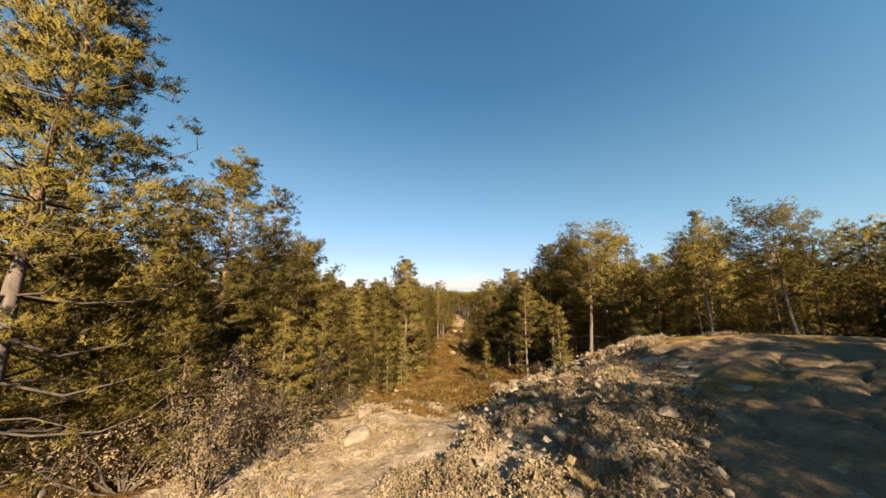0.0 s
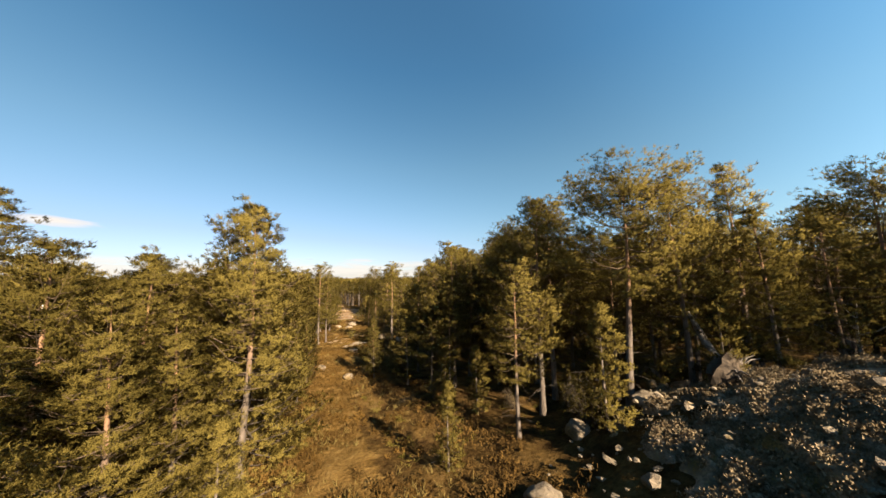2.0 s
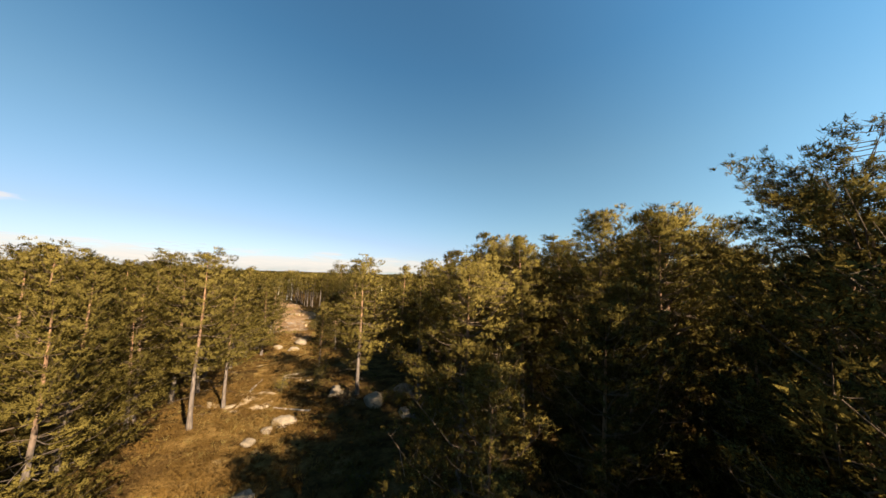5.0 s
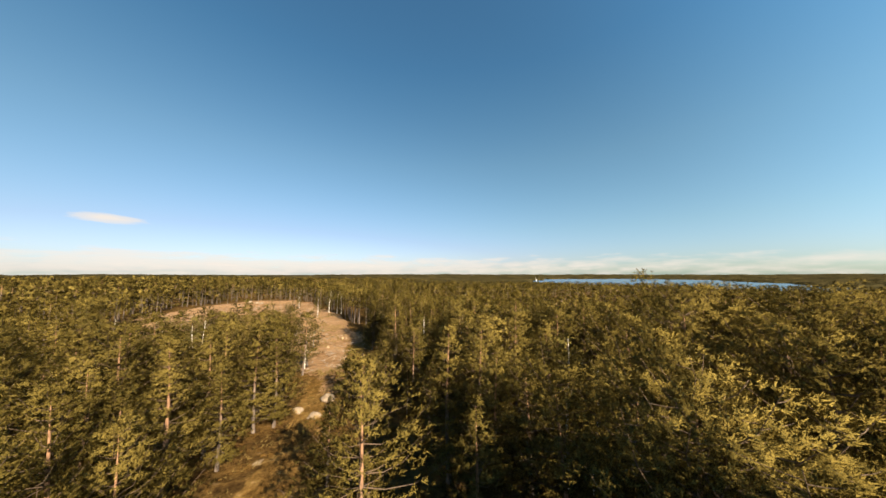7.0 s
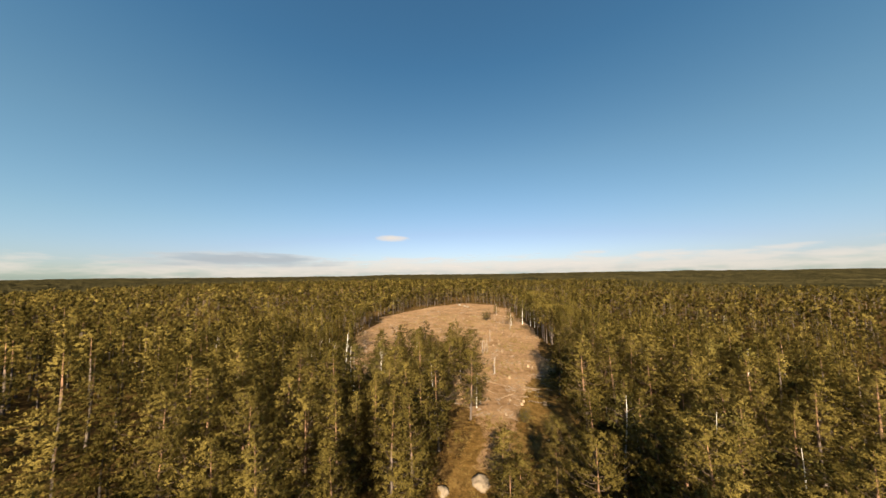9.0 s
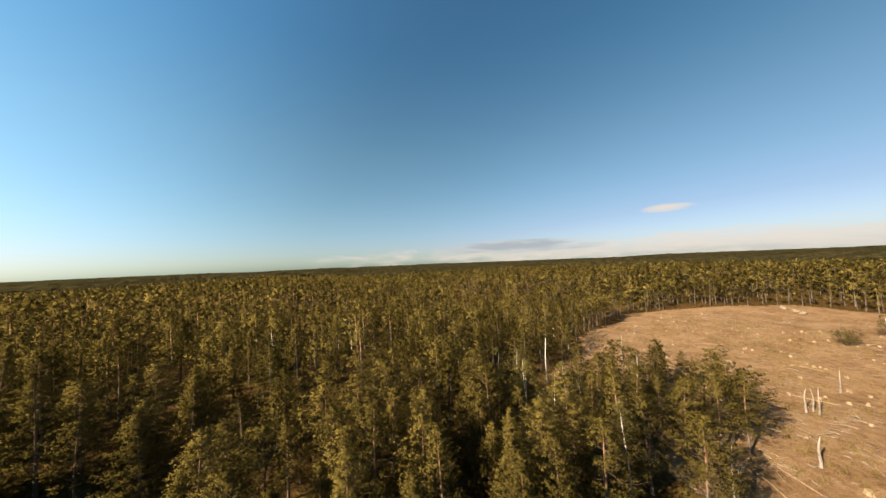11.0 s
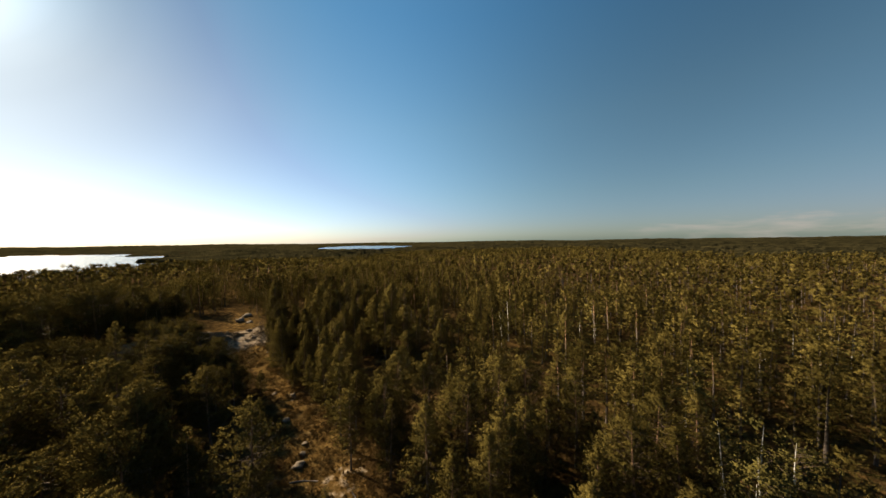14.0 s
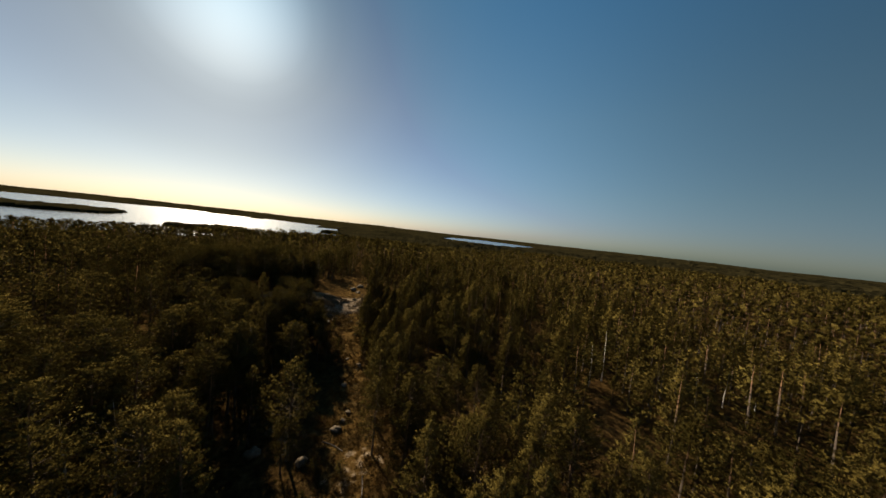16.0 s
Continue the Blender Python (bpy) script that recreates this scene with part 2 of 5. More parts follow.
def ground_material():
    """Forest floor, with bare slabs, heath along the trail and felled land where the plan's zones say."""
    m, nt, b, co = material("ground_cover", 1.0, 0.0)
    at = nt.nodes.new("ShaderNodeAttribute")
    at.attribute_name = "zone"
    z = nt.nodes.new("ShaderNodeSeparateColor")
    nt.links.new(at.outputs["Color"], z.inputs[0])
    big, medium, fine = noise_of(nt, co, 0.16, 5), noise_of(nt, co, 0.9, 6, 0.62), noise_of(nt, co, 7.5, 5, 0.7)
    floor_col = ramp(nt, medium, [(0.3, (0.020, 0.011, 0.005)), (0.45, (0.045, 0.026, 0.010)), (0.6, (0.085, 0.050, 0.017)), (0.78, (0.13, 0.088, 0.045))])
    trail = ramp(nt, medium, [(0.3, (0.036, 0.020, 0.007)), (0.45, (0.09, 0.051, 0.016)), (0.62, (0.14, 0.084, 0.028)), (0.8, (0.21, 0.145, 0.072))])
    cut = ramp(nt, calc(nt, "ADD", calc(nt, "MULTIPLY", medium, 0.55), calc(nt, "MULTIPLY", big, 0.45)), [(0.3, (0.07, 0.039, 0.018)), (0.45, (0.15, 0.088, 0.045)), (0.58, (0.205, 0.127, 0.07)), (0.72, (0.175, 0.118, 0.036))])
    stone = ramp(nt, medium, [(0.3, (0.10, 0.071, 0.045)), (0.5, (0.24, 0.175, 0.115)), (0.72, (0.37, 0.29, 0.20))])

    def edge(sock):
        return ramp(nt, calc(nt, "ADD", sock, calc(nt, "MULTIPLY", calc(nt, "SUBTRACT", medium, 0.5), 0.9)), [(0.42, (0, 0, 0)), (0.56, (1, 1, 1))])
    col = mixed(nt, edge(z.outputs[0]), floor_col, trail)
    col = mixed(nt, edge(z.outputs[1]), col, cut)
    col = mixed(nt, edge(z.outputs[2]), col, stone)
    col = mixed(nt, 0.75, col, ramp(nt, fine, [(0.25, (0.32, 0.3, 0.28)), (0.5, (0.95, 0.95, 0.95)), (0.75, (1.5, 1.45, 1.4))]), "MULTIPLY")
    nt.links.new(col, b.inputs["Base Color"])
    bump(nt, b, calc(nt, "ADD", medium, calc(nt, "MULTIPLY", fine, 0.5)), 1.0, 0.25)
    return m


GROUND = ground_material()


def canopy_material():
    m, nt, b, co = material("far_canopy", 1.0, 0.0)
    a, c = noise_of(nt, co, 0.012, 4), noise_of(nt, co, 0.16, 4, 0.7)
    f = calc(nt, "ADD", calc(nt, "MULTIPLY", a, 0.5), calc(nt, "MULTIPLY", c, 0.5))
    nt.links.new(ramp(nt, f, [(0.36, (0.008, 0.008, 0.004)), (0.5, (0.024, 0.020, 0.009)), (0.64, (0.046, 0.036, 0.014))]), b.inputs["Base Color"])
    bump(nt, b, c, 1.0, 3.0)
    return m


CANOPY = canopy_material()


def sailcloth():
    m, nt, b, co = material("sailcloth", 0.6, 0.3)
    nt.links.new(ramp(nt, noise_of(nt, co, 1.5, 3), [(0.3, (0.62, 0.62, 0.6)), (0.7, (0.8, 0.8, 0.78))]), b.inputs["Base Color"])
    return m


SAILCLOTH = sailcloth()


def water_material():
    m, nt, b, co = material("lake_water", 0.22, 0.5)
    n = noise_of(nt, co, 0.09, 4)
    nt.links.new(ramp(nt, n, [(0.3, (0.012, 0.03, 0.045)), (0.7, (0.025, 0.055, 0.075))]), b.inputs["Base Color"])
    bump(nt, b, noise_of(nt, co, 0.5, 5, 0.6), 0.5, 0.6)
    return m


WATER = water_material()

# ---- helpers for meshes ----
RNG = np.random.default_rng(7)


def hash2(ix, iy, seed):
    h = (ix.astype(np.int64) * 374761393 + iy.astype(np.int64) * 668265263 + seed * 974711) & 0x7FFFFFFF
    h = ((h ^ (h >> 13)) * 1274126177) & 0x7FFFFFFF
    return ((h ^ (h >> 16)) & 0xFFFFF) / float(0xFFFFF)


def value_noise(x, y, seed=0):
    ix, iy = np.floor(x), np.floor(y)
    fx, fy = x - ix, y - iy
    fx, fy = fx * fx * (3 - 2 * fx), fy * fy * (3 - 2 * fy)
    a, b = hash2(ix, iy, seed), hash2(ix + 1, iy, seed)
    c, d = hash2(ix, iy + 1, seed), hash2(ix + 1, iy + 1, seed)
    return (a + (b - a) * fx) * (1 - fy) + (c + (d - c) * fx) * fy - 0.5


def fbm(x, y, seed=0, octaves=4, gain=0.5):
    out, amp = 0 * x, 1.0
    for k in range(octaves):
        out = out + amp * value_noise(x * 2 ** k + 17.3 * k, y * 2 ** k - 9.1 * k, seed + k)
        amp *= gain
    return out


def smooth(a, b, v):
    t = np.clip((v - a) / (b - a), 0, 1)
    return t * t * (3 - 2 * t)


def mesh_of(name, verts, faces, mats, mat_index=None, shade=False):
    """A mesh from arrays: verts n x 3, faces m x 3 or m x 4."""
    verts, faces = np.asarray(verts, np.float32), np.asarray(faces, np.int32)
    me = bpy.data.meshes.new(name)
    m, k = faces.shape
    me.vertices.add(len(verts))
    me.vertices.foreach_set("co", verts.ravel())
    me.loops.add(m * k)
    me.loops.foreach_set("vertex_index", faces.ravel())
    me.polygons.add(m)
    me.polygons.foreach_set("loop_start", np.arange(0, m * k, k, dtype=np.int32))
    for mat in mats:
        me.materials.append(mat)
    if mat_index is not None:
        me.polygons.foreach_set("material_index", np.asarray(mat_index, np.int32))
    me.polygons.foreach_set("use_smooth", np.full(m, shade, dtype=bool))
    me.update(calc_edges=True)
    return me


def grid_faces(nx, ny):
    i = np.arange(nx * ny).reshape(ny, nx)
    return np.stack([i[:-1, :-1], i[:-1, 1:], i[1:, 1:], i[1:, :-1]], -1).reshape(-1, 4)


# ---- the plan ----
def trail_x(y):
    return np.interp(y, [-120, -60, -20, 5, 25, 36, 48, 62, 80, 110], [-22, -12, -5, -2, -1.2, 0.3, 1.6, 3.2, 5.6, 6.5])


def trail_half(y):
    return np.interp(y, [-90, -50, -20, 0, 14, 22, 32, 42, 48, 58, 70, 84, 95, 105], [0.6, 0.9, 1.6, 4.5, 4.4, 2.6, 1.5, 1.6, 3.4, 3.0, 2.3, 2.7, 2.9, 3.5])


def trail_off(x, y):
    """Metres outside the trail's opening (negative inside)."""
    return np.abs(x - trail_x(y)) - trail_half(y) + np.where((y > 108) | (y < -95), 50.0, 0.0)


def cut_off(x, y):
    """Metres outside the felled ground (negative inside)."""
    left = np.interp(y, [84, 92, 100, 104, 110, 118, 143, 184, 231, 252], [6, 4, 0, -24, -36, -38, -55, -72, -60, -44]) + 5 * fbm(x * 0 + 3, y / 13, 5, 2)
    right = np.interp(y, [84, 92, 100, 121, 150, 167, 180, 230, 252], [10, 14, 15, 15, 9, 9, 5, -12, -26]) + 4 * fbm(x * 0 + 9, y / 11, 8, 2)
    return np.maximum(np.maximum(left - x, x - right), np.maximum(85 - y, y - 248 + 10 * fbm(x / 12, y * 0, 6, 2)))


LAKES = [(800, 632, 515, 300, -54), (-988, -1412, 640, 280, 146), (577, -1082, 800, 560, 206)]
ISLANDS = [(452, -640, 130, 105, 212)]
WATER_Z = -7.0


def oval(x, y, cx, cy, radial, across, az):
    """0 at the middle, 1 at the shore."""
    s, c = math.sin(radians(az)), math.cos(radians(az))
    u, v = -(x - cx) * s + (y - cy) * c, (x - cx) * c + (y - cy) * s
    wob = 1 + 0.5 * fbm(x / 160, y / 160, 31, 3)
    return np.sqrt((u / radial) ** 2 + (v / across) ** 2) * wob


def wet(x, y):
    """1 in a lake, 0 on land."""
    w = 0 * x
    for lake in LAKES:
        w = np.maximum(w, smooth(1.06, 0.96, oval(x, y, *lake)))
    for isle in ISLANDS:
        w = np.minimum(w, smooth(0.9, 1.05, oval(x, y, *isle)))
    return w


def shore(x, y):
    """1 on the flat land round a lake, 0 away from it."""
    w = 0 * x
    for lake in LAKES:
        w = np.maximum(w, smooth(420, 60, (oval(x, y, *lake) - 1) * min(lake[2:4])))
    return w * 0.95


def dome_r(x, y):
    """0 on the granite dome's top, 1 at its foot; it runs out gently to the north."""
    return np.sqrt(((x - 12.5) / np.where(x > 12.5, 13.0, 14.0)) ** 2 + ((y - 6.0) / np.where(y > 6.0, 20.0, 10.5)) ** 2)


def rock_r(x, y):
    """1 where the bare rock of the dome ends."""
    return np.sqrt(((x - 12.5) / 12.6) ** 2 + ((y - 6.0) / np.where(y > 6.0, 13.6, 10.5)) ** 2)


def land(x, y):
    """Height of the ground."""
    x, y = np.asarray(x, float), np.asarray(y, float)
    z = np.interp(y, [-300, -60, -20, 2, 8, 14, 20, 30, 43, 62, 82, 110, 150, 220, 400], [0, 0.5, 2.0, 2.6, 2.1, 0.95, 0.25, -0.3, -1.1, -2.4, -3.9, -4.9, -4.8, -2.5, -1.0])
    z = z - 1.6 * smooth(4.5, 9, np.abs(x - trail_x(y) + 1)) * smooth(30, 10, y) * (x < trail_x(y)) * smooth(-40, 0, y)
    z = z + 0.9 * fbm(x / 15, y / 15, 3, 3) + 0.35 * fbm(x / 2.6, y / 2.6, 4, 4) * smooth(300, 100, np.hypot(x, y - 50))
    far = smooth(250, 900, np.hypot(x, y - 60))
    z = z + far * (9 * fbm(x / 420, y / 420, 12, 3) + 1) + smooth(1500, 4200, np.hypot(x, y)) * (8 + 16 * fbm(x / 900, y / 900, 14, 3))
    # the granite dome and its broken west face
    r = dome_r(x, y)
    z = z + (4.85 - z) * smooth(1.0, 0.15, r + 0.08 * fbm(x / 3.1, y / 3.1, 21, 3))
    z = z + (WATER_Z + 0.8 - z) * shore(x, y)
    w = wet(x, y)
    return z * (1 - w) + (WATER_Z - 3) * w


def spaced(lo, a, b, hi, step, growth=1.11):
    """Grid lines: even between a and b, wider and wider out to lo and hi."""
    mid = list(np.arange(a, b + step / 2, step))
    left, right, s = [], [], step
    p = a
    while p > lo:
        s *= growth
        p -= s
        left.append(max(p, lo))
    s, p = step, b
    while p < hi:
        s *= growth
        p += s
        right.append(min(p, hi))
    return np.array(left[::-1] + mid + right)


# ---- ground, water, far woods, clouds ----
gx, gy = spaced(-4700, -12, 26, 4700, 0.33, 1.085), spaced(-4700, -4, 62, 4700, 0.4, 1.075)
X, Y = np.meshgrid(gx, gy)
Z = land(X, Y)
me = mesh_of("ground", np.stack([X, Y, Z], -1).reshape(-1, 3), grid_faces(len(gx), len(gy)), [GROUND], shade=True)
zone = np.zeros((X.size, 4), np.float32)
# heath cover thins southward, a darker colour for ground seen against the sun
zone[:, 0] = (smooth(1.2, -1.2, trail_off(X, Y)) * (0.45 + 0.45 * smooth(4, 16, Y))).ravel()
zone[:, 0] = np.maximum(zone[:, 0], (smooth(4, 0, cut_off(X, Y)) * smooth(5, 11, X + 3 * fbm(X / 4, Y / 4, 15, 2)) * smooth(130, 112, Y)).ravel())
zone[:, 1] = (smooth(2.5, -2.5, cut_off(X, Y)) * (1 - smooth(6, 11, X) * smooth(130, 112, Y))).ravel()
slab = smooth(17, 9, Y) * smooth(1.5, -1.5, trail_off(X, Y)) * 0.95 + 0.8 * smooth(1.1, 0.8, np.sqrt(((X - 13) / 13) ** 2 + ((Y - 7) / 11) ** 2))
slab += 0.42 * smooth(0.22, 0.34, fbm(X / 5, Y / 7, 41, 3)) * smooth(3.5, 0, trail_off(X, Y)) * (Y < 92) * smooth(28, 34, np.abs(Y - 4))
# pale slab fades out south of the start, backlit shade put into colour
zone[:, 2] = np.clip(slab * smooth(0, 6, Y), 0, 1).ravel()
zone[:, 3] = 1
me.attributes.new("zone", "FLOAT_COLOR", "POINT").data.foreach_set("color", zone.ravel())
ground = tagged(new("ground", me), "brown forest floor with heath, bare granite slabs and felled land", "ground", kind="structure")

bm = bmesh.new()
bmesh.ops.create_circle(bm, cap_ends=True, segments=96, radius=4690)
me = bpy.data.meshes.new("water")
bm.to_mesh(me), bm.free()
me.materials.append(WATER)
water = tagged(new("water", me), "calm blue lake water reflecting the pale sky", "water", kind="structure")
water.location = (0, 0, WATER_Z)


def canopy():
    """The closed woods past the single trees: an uneven sheet of tree tops that dips at the shores."""
    rad = np.concatenate([np.arange(400, 1000, 11), 1000 * 1.04 ** np.arange(0, 39)])
    ang = np.linspace(0, 2 * np.pi, 720)
    A, Rr = np.meshgrid(ang, rad)
    x, y = Rr * np.sin(A), 60 + Rr * np.cos(A)
    w = wet(x, y)
    top = land(x, y) * (1 - w) + (7.2 + 5.5 * fbm(x / 11, y / 11, 51, 3) + 1.6 * (RNG.random(x.shape) - 0.5)) * (1 - 0.5 * shore(x, y))
    top = top - 9 * smooth(440, 400, Rr)
    z = np.where(w > 0.25, WATER_Z - 4, top)
    return mesh_of("far_woods", np.stack([x, y, z], -1).reshape(-1, 3), grid_faces(len(ang), len(rad)), [CANOPY])


tagged(new("far_woods", canopy()), "dense olive-green pine woods reaching to the horizon", "forest", kind="stuff")


def cloud_material():
    m = bpy.data.materials.new("cloud")
    m.use_nodes = True
    nt = m.node_tree
    nt.nodes.remove(nt.nodes["Principled BSDF"])
    uv = nt.nodes.new("ShaderNodeTexCoord").outputs["UV"]
    sep = nt.nodes.new("ShaderNodeSeparateXYZ")
    nt.links.new(uv, sep.inputs[0])
    mp = nt.nodes.new("ShaderNodeMapping")
    mp.inputs["Scale"].default_value = (0.16, 0.85, 1)
    nt.links.new(uv, mp.inputs[0])
    n = noise_of(nt, mp.outputs[0], 1.0, 7, 0.6)
    u, v = sep.outputs[0], sep.outputs[1]              # degrees along and above the horizon
    body = ramp(nt, calc(nt, "DIVIDE", v, 10.0), [(0.02, (0.62, 0.62, 0.62)), (0.16, (0.70, 0.70, 0.70)), (0.30, (0.56, 0.56, 0.56)), (0.42, (0.28, 0.28, 0.28)), (0.54, (0, 0, 0))])
    ends = calc(nt, "MULTIPLY", ramp(nt, calc(nt, "DIVIDE", calc(nt, "ADD", u, 55.0), 110.0), [(0.0, (0, 0, 0)), (0.3, (0.72, 0.72, 0.72)), (1.0, (1, 1, 1))]), ramp(nt, calc(nt, "DIVIDE", u, 180.0), [(0.68, (1, 1, 1)), (0.72, (0.86, 0.86, 0.86)), (0.9, (0.55, 0.55, 0.55)), (0.98, (0, 0, 0))]))
    dens = calc(nt, "MULTIPLY", ends, calc(nt, "ADD", body, calc(nt, "MULTIPLY", calc(nt, "SUBTRACT", n, 0.5), 1.25)))

    def puff(cu, cv, ru, rv, gain):
        du, dv = calc(nt, "DIVIDE", calc(nt, "SUBTRACT", u, cu), ru), calc(nt, "DIVIDE", calc(nt, "SUBTRACT", v, cv), rv)
        d = calc(nt, "SQRT", calc(nt, "ADD", calc(nt, "MULTIPLY", du, du), calc(nt, "MULTIPLY", dv, dv)))
        return calc(nt, "MULTIPLY", calc(nt, "SUBTRACT", 1.35, d), gain)
    extra = calc(nt, "ADD", puff(91.5, 7.5, 5.0, 0.75, 0.9), calc(nt, "MULTIPLY", calc(nt, "SUBTRACT", n, 0.5), 1.1))
    dark = calc(nt, "ADD", puff(116.5, 3.0, 16.0, 1.5, 0.9), calc(nt, "MULTIPLY", calc(nt, "SUBTRACT", n, 0.5), 0.9))
    dens = calc(nt, "MAXIMUM", calc(nt, "MAXIMUM", dens, extra), dark)
    alpha = ramp(nt, dens, [(0.42, (0, 0, 0)), (0.62, (0.55, 0.55, 0.55)), (0.95, (0.9, 0.9, 0.9))])
    mp2 = nt.nodes.new("ShaderNodeMapping")
    mp2.inputs["Scale"].default_value, mp2.inputs["Location"].default_value = (0.12, 1.1, 1), (3, 0.5, 0)
    nt.links.new(uv, mp2.inputs[0])
    shade = noise_of(nt, mp2.outputs[0], 1.0, 5)
    under = ramp(nt, calc(nt, "ADD", calc(nt, "MULTIPLY", dark, 0.75), calc(nt, "SUBTRACT", 0.52, shade)), [(0.1, (0, 0, 0)), (0.62, (1, 1, 1))])
    em = nt.nodes.new("ShaderNodeEmission")
    nt.links.new(mixed(nt, calc(nt, "MULTIPLY", under, 0.8), (0.47, 0.455, 0.45), (0.19, 0.25, 0.32)), em.inputs[0])
    em.inputs[1].default_value = 0.40
    tr = nt.nodes.new("ShaderNodeBsdfTransparent")
    mx = nt.nodes.new("ShaderNodeMixShader")
    nt.links.new(alpha, mx.inputs[0])
    nt.links.new(tr.outputs[0], mx.inputs[1])
    nt.links.new(em.outputs[0], mx.inputs[2])
    nt.links.new(mx.outputs[0], nt.nodes["Material Output"].inputs[0])
    return m


def cloud_bank():
    """A curved backdrop of low clouds over the northern and western horizon, its UV in degrees."""
    az, el = np.linspace(-115, 120, 118), np.linspace(-0.5, 10, 8)
    A, E_ = np.meshgrid(np.radians(az), np.radians(el))
    r = 4650
    v = np.stack([-np.sin(A) * r + 10, np.cos(A) * r + 50, 18 + np.tan(E_) * r], -1).reshape(-1, 3)
    f = grid_faces(len(az), len(el))
    me = mesh_of("clouds", v, f, [cloud_material()])
    U, V = np.meshgrid(az + 60, el)
    uv = np.stack([U, V], -1).reshape(-1, 2)[f.ravel()]
    me.uv_layers.new(name="degrees").data.foreach_set("uv", uv.astype(np.float32).ravel())
    return me


clouds = tagged(new("backdrop_clouds", cloud_bank()), "low bank of white and blue-grey clouds above the horizon", "clouds", kind="structure")

# ---- trees ----
def tube(points, radii, sides):
    """A tapered tube along points: verts and four-cornered faces."""
    points, radii = np.asarray(points, float), np.asarray(radii, float)
    d = np.gradient(points, axis=0)
    d /= np.linalg.norm(d, axis=1, keepdims=True) + 1e-9
    ref = np.where(np.abs(d[:, 2:3]) > 0.9, [[1.0, 0, 0]], [[0, 0, 1.0]])
    a = np.cross(d, ref)
    a /= np.linalg.norm(a, axis=1, keepdims=True) + 1e-9
    b = np.cross(d, a)
    t = np.arange(sides) * 2 * np.pi / sides
    ring = a[:, None] * np.cos(t)[None, :, None] + b[:, None] * np.sin(t)[None, :, None]
    v = (points[:, None] + ring * radii[:, None, None]).reshape(-1, 3)
    i = np.arange(len(points) * sides).reshape(-1, sides)
    j = np.roll(i, -1, axis=1)
    f = np.stack([i[:-1], j[:-1], j[1:], i[1:]], -1).reshape(-1, 4)
    return v, f


class Soup:
    """Collects tubes into one mesh."""

    def __init__(self):
        self.v, self.f, self.n = [], [], 0

    def add(self, v, f):
        self.v.append(v)
        self.f.append(f + self.n)
        self.n += len(v)

    def tube(self, points, radii, sides):
        self.add(*tube(points, radii, sides))

    def arrays(self):
        return np.concatenate(self.v), np.concatenate(self.f)


def unit(v):
    return v / (np.linalg.norm(v, axis=-1, keepdims=True) + 1e-9)


def puffs(pos, radius, count, length, width, axis_xy, rng, squash=0.7):
    """Round bunches of pointed leaves at the places given: verts, faces and a soft outward normal for each vertex."""
    n = len(pos) * count
    p, r = np.repeat(pos, count, 0), np.repeat(radius, count)[:, None]
    out = unit(rng.normal(size=(n, 3)) + [0, 0, 0.35])
    start = p + out * r * [1, 1, squash] * (0.25 + 0.75 * rng.random((n, 1)))
    w = unit(out * 0.8 + rng.normal(size=(n, 3)) * 0.45 + [0, 0, 0.3])
    side = unit(np.cross(w, rng.normal(size=(n, 3))))
    ln, wd = length * (0.6 + 0.8 * rng.random((n, 1))), width * (0.6 + 0.8 * rng.random((n, 1)))
    v = np.stack([start + side * wd - w * ln * 0.4, start - side * wd - w * ln * 0.4, start + w * ln * 0.6], 1)
    away = p - np.stack([np.full(n, axis_xy[0]), np.full(n, axis_xy[1]), p[:, 2] - 0.35], -1)
    soft = unit(out * 0.5 + unit(away) * 0.75 + rng.normal(size=(n, 3)) * 0.1)
    flip = (np.cross(v[:, 1] - v[:, 0], v[:, 2] - v[:, 0]) * soft).sum(1) < 0
    v[flip] = v[flip][:, [1, 0, 2]]
    v, f, soft = v.reshape(-1, 3), np.arange(n * 3).reshape(-1, 3), np.repeat(soft, 3, 0)
    return v, f, soft


# whorl spacing, most branches a whorl, pads per metre of branch, tufts a pad, leaves a tuft, leaf length and half width, tuft radius, sides of trunk and of branch
LOD = {"near": (0.52, 6, 2.7, 12, 12, 0.125, 0.0175, 0.11, 10, 4), "mid": (0.56, 6, 2.4, 7, 6, 0.175, 0.034, 0.15, 6, 3),
       "far": (0.68, 5, 1.9, 3, 5, 0.25, 0.060, 0.21, 4, 0), "low": (1.0, 4, 1.2, 2, 4, 0.44, 0.13, 0.34, 3, 0),
       "dot": (1.9, 4, 0.4, 1, 3, 1.05, 0.42, 0.75, 3, 0)}


